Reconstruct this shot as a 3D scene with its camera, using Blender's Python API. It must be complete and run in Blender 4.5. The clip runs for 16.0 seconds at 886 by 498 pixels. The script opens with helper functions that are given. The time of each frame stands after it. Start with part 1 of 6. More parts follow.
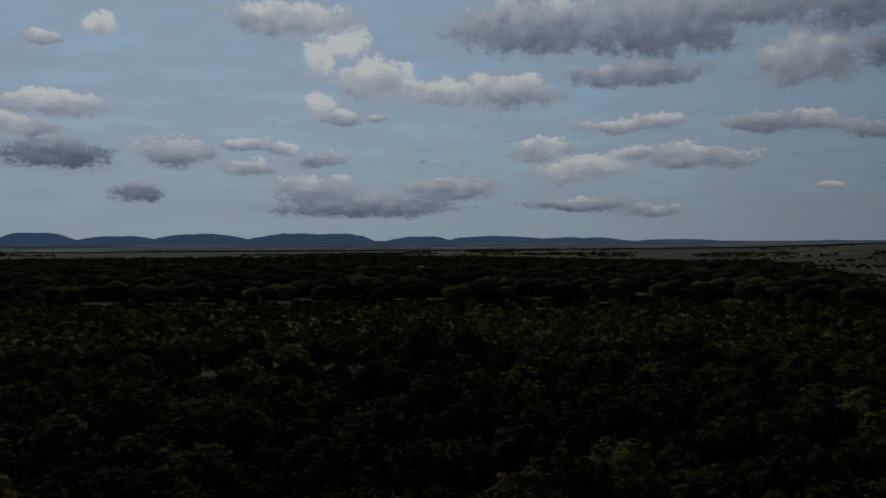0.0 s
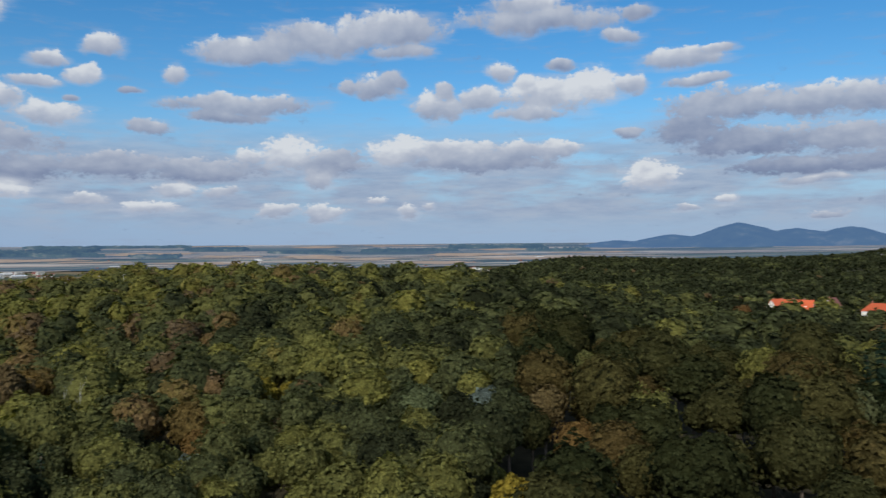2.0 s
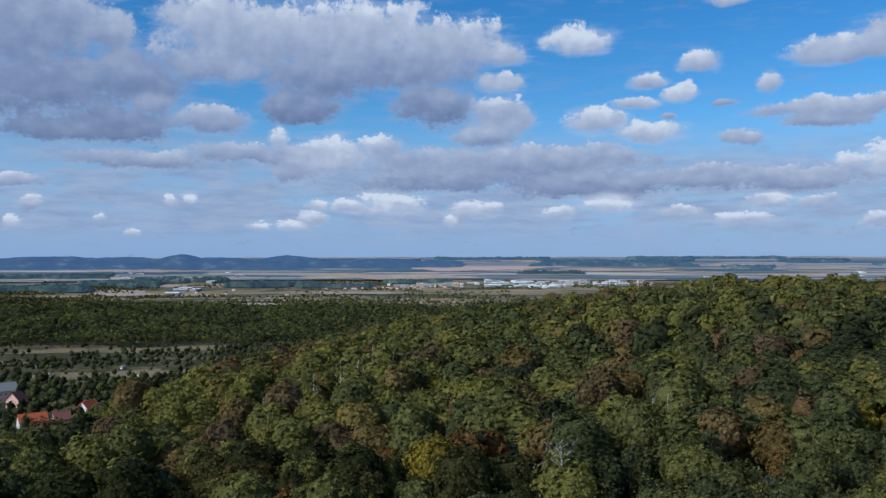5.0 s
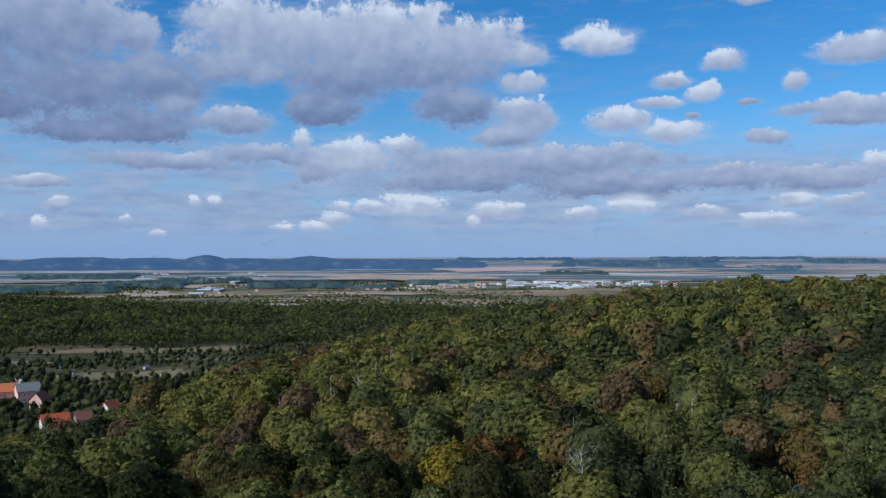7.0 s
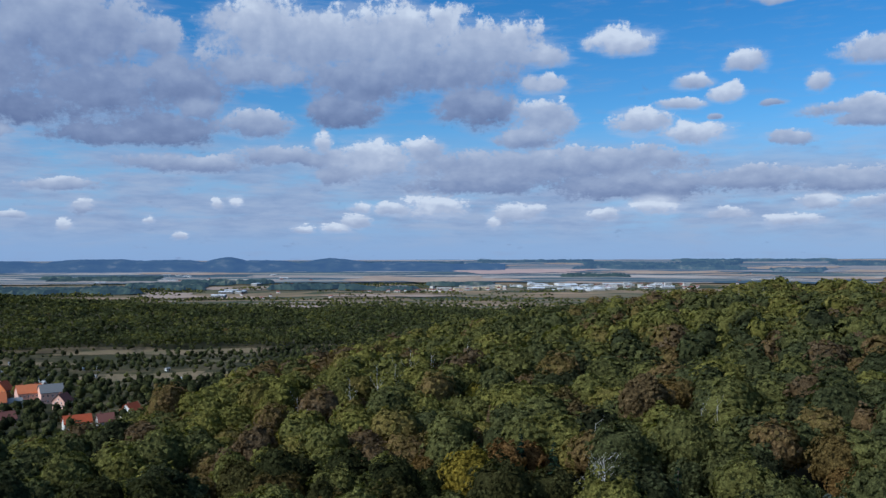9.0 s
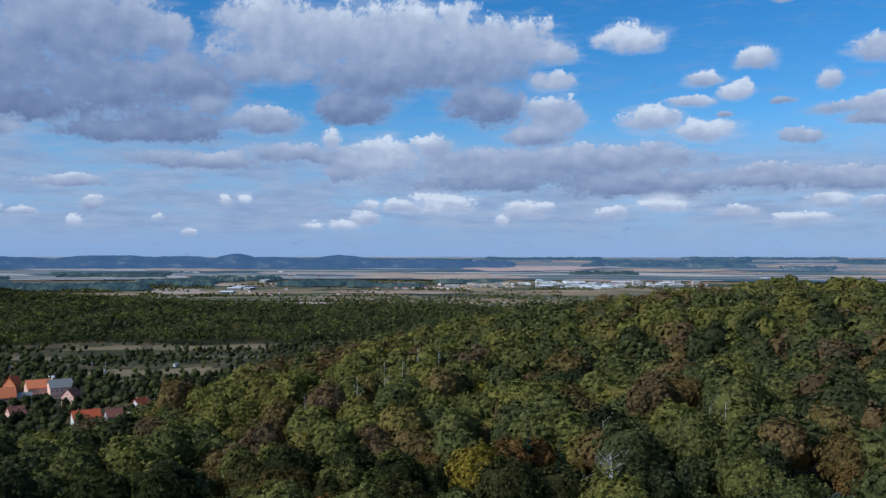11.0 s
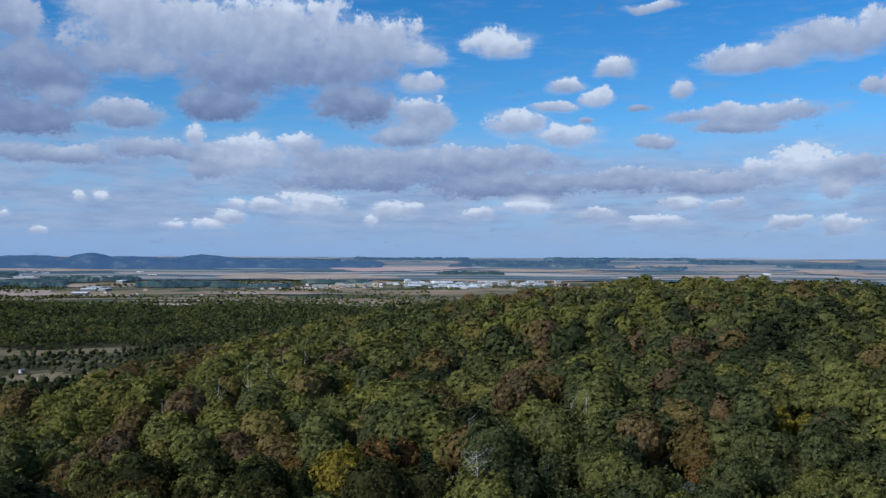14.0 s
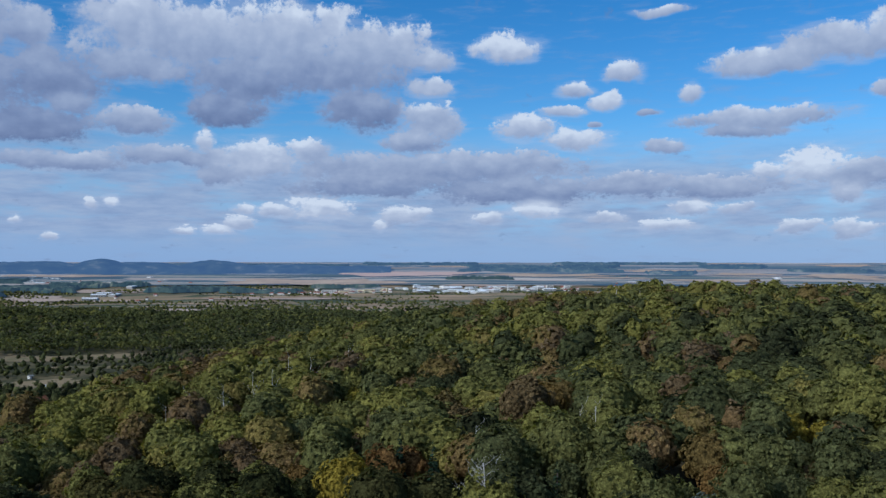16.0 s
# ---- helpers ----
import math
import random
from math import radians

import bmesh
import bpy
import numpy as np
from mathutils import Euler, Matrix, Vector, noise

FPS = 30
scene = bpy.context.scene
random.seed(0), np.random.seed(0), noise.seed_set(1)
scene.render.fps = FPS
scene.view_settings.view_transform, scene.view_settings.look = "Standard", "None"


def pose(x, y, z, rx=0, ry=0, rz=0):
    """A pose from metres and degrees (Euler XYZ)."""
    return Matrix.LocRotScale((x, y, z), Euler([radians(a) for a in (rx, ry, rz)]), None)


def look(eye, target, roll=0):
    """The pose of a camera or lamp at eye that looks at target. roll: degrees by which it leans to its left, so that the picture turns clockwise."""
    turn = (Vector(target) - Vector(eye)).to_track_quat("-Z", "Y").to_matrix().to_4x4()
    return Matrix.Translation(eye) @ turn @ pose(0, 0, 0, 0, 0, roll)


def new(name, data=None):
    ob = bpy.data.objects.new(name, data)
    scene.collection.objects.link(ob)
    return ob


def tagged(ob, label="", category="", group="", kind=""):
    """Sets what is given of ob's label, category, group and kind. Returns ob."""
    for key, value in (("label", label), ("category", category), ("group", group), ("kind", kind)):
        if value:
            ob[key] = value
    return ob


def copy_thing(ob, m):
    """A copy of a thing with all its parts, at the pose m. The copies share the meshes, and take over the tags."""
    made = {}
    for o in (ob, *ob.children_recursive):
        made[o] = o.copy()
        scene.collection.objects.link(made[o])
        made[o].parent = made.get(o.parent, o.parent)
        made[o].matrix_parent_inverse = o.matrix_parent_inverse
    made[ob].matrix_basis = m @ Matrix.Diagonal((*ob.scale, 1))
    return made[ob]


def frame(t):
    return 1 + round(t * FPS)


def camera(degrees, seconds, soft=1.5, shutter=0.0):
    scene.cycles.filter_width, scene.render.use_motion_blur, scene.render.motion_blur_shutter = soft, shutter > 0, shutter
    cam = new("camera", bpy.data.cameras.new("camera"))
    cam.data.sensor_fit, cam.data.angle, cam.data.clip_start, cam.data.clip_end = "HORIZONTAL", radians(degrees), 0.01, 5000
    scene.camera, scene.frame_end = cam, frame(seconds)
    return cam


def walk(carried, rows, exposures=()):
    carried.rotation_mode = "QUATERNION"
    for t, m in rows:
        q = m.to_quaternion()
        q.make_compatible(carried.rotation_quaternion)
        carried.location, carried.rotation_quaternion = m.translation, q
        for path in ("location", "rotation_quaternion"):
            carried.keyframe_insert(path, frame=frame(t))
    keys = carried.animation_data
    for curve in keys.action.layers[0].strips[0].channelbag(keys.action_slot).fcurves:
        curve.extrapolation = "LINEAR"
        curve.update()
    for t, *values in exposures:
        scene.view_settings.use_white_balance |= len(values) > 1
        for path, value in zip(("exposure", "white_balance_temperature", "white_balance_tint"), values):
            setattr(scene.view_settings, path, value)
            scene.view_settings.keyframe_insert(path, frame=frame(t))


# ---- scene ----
cam = camera(55.14, 16.0, soft=1.45, shutter=0.06)
EYE = 115.0          # height of the camera over the floor of the valley
# seconds, x, y, height against EYE, yaw, pitch, roll
ROWS = [
    (0, -6.76, 5.55, -0.55, 0.00, -0.46, 0.24),
    (0.3, -6.76, 5.55, -0.55, -21.57, -0.52, -0.02),
    (0.5, -6.76, 5.55, -0.55, -35.73, -0.52, 0.29),
    (0.6, -6.76, 5.55, -0.55, -42.94, -0.48, 0.24),
    (0.9, -6.76, 5.55, -0.55, -64.58, -0.44, 0.26),
    (1, -6.76, 5.55, -0.55, -71.83, -0.44, 0.28),
    (1.2, -6.76, 5.55, -0.55, -86.14, -0.42, -0.01),
    (1.5, -6.76, 5.55, -0.55, -107.71, -0.38, 0.10),
    (1.7, -6.79, 5.43, -0.55, -121.40, -0.36, 0.18),
    (1.8, -6.80, 5.37, -0.55, -128.80, -0.34, 0.22),
    (1.9, -6.81, 5.31, -0.55, -136.30, -0.33, 0.26),
    (2, -6.83, 5.25, -0.55, -143.24, -0.32, 0.30),
    (2.1, -6.84, 5.18, -0.53, -147.40, -0.33, 0.34),
    (2.2, -6.85, 5.11, -0.50, -149.60, -0.34, 0.39),
    (2.3, -6.86, 5.04, -0.48, -150.50, -0.35, 0.44),
    (2.4, -6.87, 4.96, -0.45, -151.10, -0.36, 0.49),
    (2.5, -6.88, 4.89, -0.43, -151.30, -0.37, 0.54),
    (2.8, -6.92, 4.68, -0.36, -150.90, -0.11, 0.50),
    (2.9, -6.93, 4.61, -0.34, -148.30, -0.03, 0.49),
    (3, -6.94, 4.54, -0.31, -145.22, 0.06, 0.48),
    (3.1, -6.96, 4.45, -0.30, -140.20, 0.10, 0.47),
    (3.2, -6.99, 4.36, -0.29, -135.40, 0.15, 0.46),
    (3.3, -7.02, 4.27, -0.28, -132.80, 0.19, 0.44),
    (3.4, -7.05, 4.18, -0.27, -131.20, 0.24, 0.43),
    (3.5, -7.08, 4.09, -0.26, -130.67, 0.28, 0.41),
    (3.7, -7.06, 3.93, -0.27, -129.40, 0.34, 0.35),
    (3.8, -7.05, 3.85, -0.27, -125.50, 0.37, 0.32),
    (3.9, -7.04, 3.77, -0.27, -121.00, 0.41, 0.29),
    (4, -7.04, 3.69, -0.28, -115.27, 0.44, 0.26),
    (4.1, -6.92, 3.60, -0.27, -110.80, 0.44, 0.20),
    (4.2, -6.81, 3.50, -0.26, -108.30, 0.45, 0.15),
    (4.3, -6.70, 3.41, -0.24, -107.60, 0.45, 0.10),
    (4.5, -6.47, 3.23, -0.22, -106.06, 0.46, -0.01),
    (7, -2.35, 0.76, -0.09, -103.19, 0.54, 0.06),
    (7.5, -1.52, 0.54, -0.01, -102.85, 0.53, 0.01),
    (8, -0.79, 0.34, 0.07, -102.49, 0.60, 0.08),
    (8.5, -0.28, 0.18, 0.07, -102.15, 0.74, 0.11),
    (9, 0.00, 0.00, 0.00, -101.80, 0.68, 0.07),
    (11.4, 0.34, -0.26, -0.24, -100.90, 0.38, -0.30),
    (11.5, 0.35, -0.28, -0.25, -100.77, 0.36, -0.32),
    (11.6, 0.37, -0.28, -0.26, -103.70, 0.36, -0.30),
    (11.7, 0.38, -0.29, -0.28, -106.90, 0.36, -0.27),
    (11.8, 0.40, -0.31, -0.30, -108.00, 0.36, -0.25),
    (12, 0.44, -0.33, -0.33, -108.72, 0.36, -0.21),
    (12.5, 0.64, -0.44, -0.39, -109.10, 0.35, -0.26),
    (13, 0.85, -0.56, -0.45, -109.68, 0.20, -0.22),
    (13.5, 1.29, -0.71, -0.45, -110.19, 0.43, -0.33),
    (14, 1.90, -0.94, -0.41, -110.09, 0.54, -0.31),
    (14.5, 2.60, -1.24, -0.38, -109.98, 0.58, -0.34),
    (15, 3.28, -1.71, -0.35, -109.84, 0.60, -0.25),
    (15.5, 3.91, -2.06, -0.40, -109.71, 0.80, -0.18),
    (16, 4.42, -2.49, -0.50, -109.48, 0.87, -0.15),
]
STOPS = [(0.0, -2.05, 6400, 3), (0.3, -1.75, 6450, 3), (0.6, -1.05, 6550, 4), (0.9, -0.5, 6700, 5), (1.2, -0.02, 6550, 4), (1.5, 0.1, 6400, 4), (2.0, 0.0, 6250, 6),
         (2.5, -0.08, 6150, 6), (3.5, -0.05, 5800, 7), (4.5, 0.0, 5550, 6), (16.0, 0.0, 5450, 6)]
walk(cam, [(t, pose(x, y, EYE + z, 90 + p, r, w)) for t, x, y, z, w, p, r in ROWS], STOPS)

# ---- sky and sun ----
SUN_BEARING, SUN_HEIGHT = -18.0, 35.0      # degrees, bearing clockwise from +y
sun_way = Vector((math.sin(radians(SUN_BEARING)) * math.cos(radians(SUN_HEIGHT)),
                  math.cos(radians(SUN_BEARING)) * math.cos(radians(SUN_HEIGHT)), math.sin(radians(SUN_HEIGHT))))
sun = new("sun", bpy.data.lights.new("sun", "SUN"))
sun.data.energy, sun.data.angle, sun.data.color = 4.1, radians(0.53), (1.0, 0.93, 0.82)
sun.matrix_world = look(sun_way * 3000, (0, 0, 0))

CLOUDS = []


def cloud(bearing, height, w, h, tone):
    """A heap of cloud: its middle and half its size in degrees of the sky; tone: 0 thick and grey, 1 thin and sunlit."""
    CLOUDS.append((bearing, height, w, h, tone))


cloud(-26.3, 7.3, 2.4, 0.60, 0.6)
cloud(-25.2, 12.4, 1.2, 0.33, 0.6)
cloud(-24.8, 8.5, 3.5, 0.74, 0.6)
cloud(-24.6, 5.5, 3.6, 1.17, 0.1)
cloud(-22.1, 13.5, 1.1, 0.67, 0.8)
cloud(-19.9, 3.2, 1.5, 0.64, 0.2)
cloud(-17.2, 5.8, 2.6, 1.01, 0.45)
cloud(-12.9, 4.9, 2.0, 0.52, 0.5)
cloud(-12.9, 6.4, 1.6, 0.51, 0.55)
cloud(-10.7, 6.2, 1.3, 0.37, 0.6)
cloud(-10.0, 14.5, 4.1, 1.23, 0.6)
cloud(-8.5, 3.5, 2.8, 1.05, 0.45)
cloud(-8.5, 8.9, 1.0, 0.96, 0.8)
cloud(-8.1, 5.5, 2.1, 0.45, 0.4)
cloud(-8.1, 12.0, 1.1, 1.44, 0.85)
cloud(-7.0, 8.2, 1.7, 0.44, 0.5)
cloud(-6.6, 13.0, 1.7, 1.00, 0.9)
cloud(-5.5, 2.4, 6.8, 0.83, 0.25)
cloud(-4.7, 10.7, 2.8, 1.39, 0.7)
cloud(-4.3, 8.2, 0.9, 0.22, 0.5)
cloud(-0.2, 10.0, 3.2, 1.03, 0.7)
cloud(0.6, 3.4, 3.2, 0.91, 0.4)
cloud(4.4, 9.9, 3.6, 1.29, 0.55)
cloud(6.7, 13.9, 6.4, 1.96, 0.35)
cloud(6.7, 6.2, 2.1, 0.75, 0.6)
cloud(8.9, 2.4, 4.1, 0.38, 0.35)
cloud(9.7, 4.8, 3.7, 0.97, 0.65)
cloud(11.9, 7.6, 3.6, 0.44, 0.6)
cloud(12.6, 5.8, 1.5, 0.52, 0.6)
cloud(13.0, 10.8, 4.7, 0.89, 0.35)
cloud(13.7, 2.1, 2.5, 0.44, 0.45)
cloud(14.0, 7.7, 2.0, 0.65, 0.55)
cloud(14.7, 13.7, 5.3, 2.43, 0.3)
cloud(16.5, 5.4, 4.0, 0.72, 0.5)
cloud(18.9, 14.4, 7.0, 1.36, 0.3)
cloud(20.7, 7.4, 2.3, 0.51, 0.35)
cloud(23.2, 10.9, 3.3, 1.79, 0.5)
cloud(23.6, 7.2, 2.5, 0.73, 0.5)
cloud(24.7, 3.3, 0.8, 0.26, 0.7)
cloud(28.8, 6.5, 3.4, 0.75, 0.35)
cloud(28.8, 14.0, 7.1, 2.13, 0.25)
cloud(29.5, 1.9, 1.0, 0.38, 0.65)
cloud(30.3, 9.3, 2.3, 0.66, 0.4)
cloud(30.3, 11.1, 5.6, 1.38, 0.18)
cloud(31.8, 1.9, 1.9, 0.38, 0.5)
cloud(31.8, 5.2, 0.5, 0.15, 0.2)
cloud(34.8, 2.5, 0.8, 0.23, 0.6)
cloud(37.5, 10.4, 1.9, 0.59, 0.5)
cloud(38.2, 14.4, 3.8, 2.13, 0.4)
cloud(38.2, 7.3, 6.1, 0.90, 0.4)
cloud(39.9, 2.3, 0.4, 0.30, 0.7)
cloud(42.0, 14.3, 4.1, 1.77, 0.5)
cloud(42.4, 3.9, 0.8, 0.26, 0.35)
cloud(43.9, 10.3, 4.8, 2.18, 0.5)
cloud(46.1, 7.2, 5.5, 1.03, 0.38)
cloud(48.3, 1.5, 0.5, 0.19, 0.7)
cloud(48.6, 1.5, 0.6, 0.25, 0.8)
cloud(49.4, 12.3, 5.7, 3.17, 0.35)
cloud(50.1, 8.7, 3.9, 1.08, 0.28)
cloud(52.3, 2.9, 0.8, 0.58, 0.35)
cloud(52.4, 2.9, 0.6, 0.65, 0.35)
cloud(55.0, 3.0, 1.0, 0.44, 0.65)
cloud(56.1, 2.1, 0.5, 0.18, 0.8)
cloud(56.8, 6.9, 2.5, 1.38, 0.85)
cloud(59.3, 3.0, 2.4, 0.67, 0.6)
cloud(60.4, 7.2, 4.4, 1.76, 0.45)
cloud(62.6, 13.3, 2.8, 2.66, 0.85)
cloud(64.9, 11.2, 4.5, 2.18, 0.5)
cloud(65.6, 1.8, 1.5, 0.23, 0.6)
cloud(68.6, 3.7, 0.3, 0.23, 0.6)
cloud(68.6, 6.6, 3.0, 0.60, 0.4)
cloud(70.5, 11.6, 8.3, 3.28, 0.25)
cloud(72.4, 9.0, 9.1, 1.26, 0.08)
cloud(73.2, 3.1, 0.5, 0.57, 0.9)
cloud(73.6, 7.6, 1.1, 0.52, 0.5)
cloud(74.9, 2.8, 0.8, 0.19, 0.7)
cloud(77.4, 4.5, 2.3, 0.38, 0.55)
cloud(77.8, 2.2, 0.5, 0.30, 0.8)
cloud(78.1, 13.7, 5.6, 2.85, 0.3)
cloud(78.6, 3.2, 0.8, 0.30, 0.6)
cloud(80.0, 10.4, 4.1, 2.18, 0.2)
cloud(80.0, 7.7, 4.1, 0.74, 0.2)
cloud(82.7, 2.5, 0.3, 0.20, 0.9)
cloud(83.1, 13.6, 1.7, 1.45, 0.5)
cloud(83.6, 8.2, 3.4, 1.34, 0.12)
cloud(84.5, 11.1, 3.4, 2.33, 0.25)
cloud(84.5, 1.5, 0.3, 0.14, 0.8)
cloud(85.1, 6.2, 4.1, 0.62, 0.4)
cloud(85.6, 9.6, 1.4, 0.68, 0.45)
cloud(87.0, 3.4, 0.3, 0.28, 0.8)
cloud(88.3, 3.6, 0.4, 0.46, 1)
cloud(89.2, 8.6, 2.5, 0.98, 0.45)
cloud(89.4, 12.2, 3.7, 1.37, 0.45)
cloud(89.7, 14.6, 3.7, 2.36, 0.65)
cloud(92.1, 6.7, 3.8, 0.65, 0.45)
cloud(92.5, 2.0, 0.7, 0.22, 0.8)
cloud(93.1, 14.2, 4.5, 2.07, 0.6)
cloud(93.8, 7.7, 0.6, 0.87, 0.8)
cloud(94.7, 2.1, 1.0, 0.26, 0.9)
cloud(94.9, 5.7, 1.4, 0.95, 0.5)
cloud(95.1, 9.7, 2.7, 1.15, 0.15)
cloud(96.0, 2.6, 0.9, 0.37, 0.8)
cloud(96.3, 11.9, 4.0, 2.14, 0.3)
cloud(96.3, 3.4, 0.7, 0.30, 0.9)
cloud(97.1, 6.5, 2.7, 1.40, 0.75)
cloud(97.6, 7.6, 0.5, 0.37, 1)
cloud(98.5, 14.5, 6.2, 2.29, 0.65)
cloud(98.5, 3.3, 1.1, 0.45, 0.85)
cloud(100.6, 7.2, 1.4, 0.93, 0.7)
cloud(101.3, 3.6, 2.2, 0.83, 0.95)
cloud(101.5, 12.5, 5.6, 1.81, 0.35)
cloud(104.1, 10.0, 2.8, 1.66, 0.2)
cloud(104.5, 5.0, 5.7, 0.83, 0.38)
cloud(104.9, 14.0, 4.5, 1.80, 0.6)
cloud(105.3, 2.4, 0.5, 0.23, 0.9)
cloud(106.8, 5.9, 7.9, 1.28, 0.4)
cloud(106.8, 3.0, 1.8, 0.61, 0.8)
cloud(107.5, 8.0, 2.3, 0.94, 0.5)
cloud(108.1, 3.2, 0.8, 0.30, 0.9)
cloud(108.5, 13.4, 2.0, 0.80, 0.75)
cloud(108.5, 11.5, 1.5, 0.66, 0.7)
cloud(108.5, 9.1, 2.3, 1.49, 0.6)
cloud(112.5, 2.9, 1.1, 0.53, 0.8)
cloud(112.5, 6.3, 6.5, 1.06, 0.45)
cloud(113.8, 14.1, 2.2, 0.94, 0.85)
cloud(114.4, 4.8, 7.9, 1.06, 0.35)
cloud(115.0, 8.8, 1.8, 0.97, 0.75)
cloud(115.5, 3.5, 2.0, 0.61, 1)
cloud(115.9, 4.1, 1.1, 0.30, 1)
cloud(117.6, 10.0, 1.4, 0.37, 0.65)
cloud(118.2, 8.0, 2.3, 0.67, 0.8)
cloud(118.4, 11.4, 1.1, 0.44, 0.75)
cloud(119.5, 9.0, 0.4, 0.22, 0.5)
cloud(120.3, 10.6, 0.9, 0.51, 0.8)
cloud(120.4, 3.1, 1.1, 0.26, 0.8)
cloud(121.5, 12.2, 1.2, 0.72, 0.75)
cloud(121.9, 5.1, 4.4, 0.74, 0.4)
cloud(123.0, 9.9, 1.0, 0.22, 0.4)
cloud(124.0, 2.5, 1.8, 0.44, 0.8)
cloud(124.1, 7.5, 1.4, 0.47, 0.55)
cloud(124.1, 16.0, 1.8, 0.31, 0.6)
cloud(125.8, 3.6, 1.3, 0.51, 0.8)
cloud(125.8, 10.9, 0.6, 0.50, 0.7)
cloud(127.2, 4.8, 4.5, 0.72, 0.45)
cloud(128.6, 3.5, 1.4, 0.36, 0.75)
cloud(129.0, 8.4, 2.6, 0.50, 0.5)
cloud(130.0, 9.1, 5.1, 0.63, 0.55)
cloud(130.3, 12.4, 3.5, 0.82, 0.65)
cloud(130.5, 5.7, 0.8, 0.46, 0.8)
cloud(132.3, 2.3, 1.2, 0.35, 0.75)
cloud(133.1, 5.8, 2.1, 1.25, 0.95)
cloud(134.6, 13.2, 3.5, 1.19, 0.6)
cloud(135.0, 4.1, 0.9, 0.66, 0.8)
cloud(135.0, 4.4, 1.1, 0.83, 0.7)
cloud(135.2, 2.1, 1.3, 0.51, 0.75)
cloud(135.5, 2.2, 1.2, 0.34, 0.75)
cloud(135.5, 5.4, 2.5, 1.03, 0.5)
cloud(137.1, 10.3, 0.5, 0.53, 0.6)
cloud(137.4, 13.7, 1.8, 0.96, 0.7)
cloud(138.8, 3.0, 0.7, 0.15, 0.8)
cloud(138.8, 10.2, 1.7, 0.79, 0.6)
cloud(139.9, 14.1, 3.7, 1.33, 0.6)
cloud(140.1, 10.8, 0.7, 0.58, 0.5)
cloud(140.2, 6.2, 2.0, 0.81, 0.95)
cloud(140.6, 12.7, 2.2, 0.50, 0.65)
cloud(141.0, 2.0, 0.6, 0.45, 0.8)
cloud(142.4, 2.3, 0.4, 0.19, 0.8)
cloud(142.8, 9.2, 1.8, 1.10, 0.7)
cloud(143.4, 10.3, 0.6, 0.58, 0.6)
cloud(143.9, 6.1, 3.4, 0.82, 0.75)
cloud(145.8, 5.5, 5.6, 0.68, 0.5)
cloud(145.8, 9.6, 1.5, 0.88, 0.7)
cloud(147.2, 11.4, 0.8, 0.66, 0.75)
cloud(148.7, 10.8, 0.6, 0.51, 0.85)
cloud(148.9, 6.1, 3.0, 0.60, 0.65)
cloud(148.9, 15.6, 2.7, 0.56, 0.65)
cloud(149.2, 8.6, 2.3, 0.45, 0.7)
cloud(149.6, 14.6, 5.3, 1.00, 0.6)
cloud(150.4, 9.7, 3.4, 1.33, 0.85)
cloud(151.1, 6.3, 1.4, 0.38, 0.7)
cloud(151.1, 11.6, 1.0, 0.29, 0.45)
cloud(153.6, 10.2, 1.7, 1.25, 0.95)
cloud(155.3, 13.5, 1.3, 0.50, 0.6)
cloud(155.7, 10.4, 1.1, 0.73, 0.7)
cloud(155.7, 7.4, 0.9, 0.30, 0.5)
cloud(156.5, 14.9, 1.1, 0.42, 0.5)
cloud(156.7, 5.0, 0.9, 0.45, 1)
cloud(157.2, 4.3, 1.9, 0.90, 0.95)
cloud(158.9, 11.8, 2.8, 0.65, 0.65)
cloud(159.1, 2.2, 0.7, 0.19, 0.7)
cloud(159.5, 7.2, 2.8, 1.26, 0.3)
cloud(159.8, 10.4, 2.0, 0.36, 0.6)
cloud(161.3, 12.3, 1.2, 0.29, 0.6)
cloud(161.7, 8.6, 4.1, 1.10, 0.5)
cloud(161.7, 2.8, 0.7, 0.26, 0.9)
cloud(163.2, 6.2, 4.4, 0.96, 0.35)
cloud(166.8, 8.6, 5.3, 1.08, 0.6)
cloud(166.8, 4.8, 4.9, 0.58, 0.25)
cloud(166.8, 4.0, 2.1, 0.26, 0.7)
cloud(167.8, 1.9, 1.1, 0.18, 0.6)
cloud(168.5, 6.4, 4.5, 1.01, 0.5)
cloud(171.3, 8.6, 3.7, 0.84, 0.55)
cloud(171.9, 5.0, 4.3, 0.71, 0.3)
cloud(172.9, 3.9, 1.2, 0.42, 0.65)
cloud(173.3, 5.9, 3.1, 0.91, 0.6)
cloud(173.3, 2.7, 1.0, 0.21, 0.6)
cloud(174.9, 8.4, 2.2, 0.48, 0.5)
cloud(175.2, 3.9, 1.9, 0.49, 0.5)
cloud(176.8, 6.6, 2.5, 0.81, 0.5)
cloud(178.0, 5.0, 1.8, 1.01, 0.45)


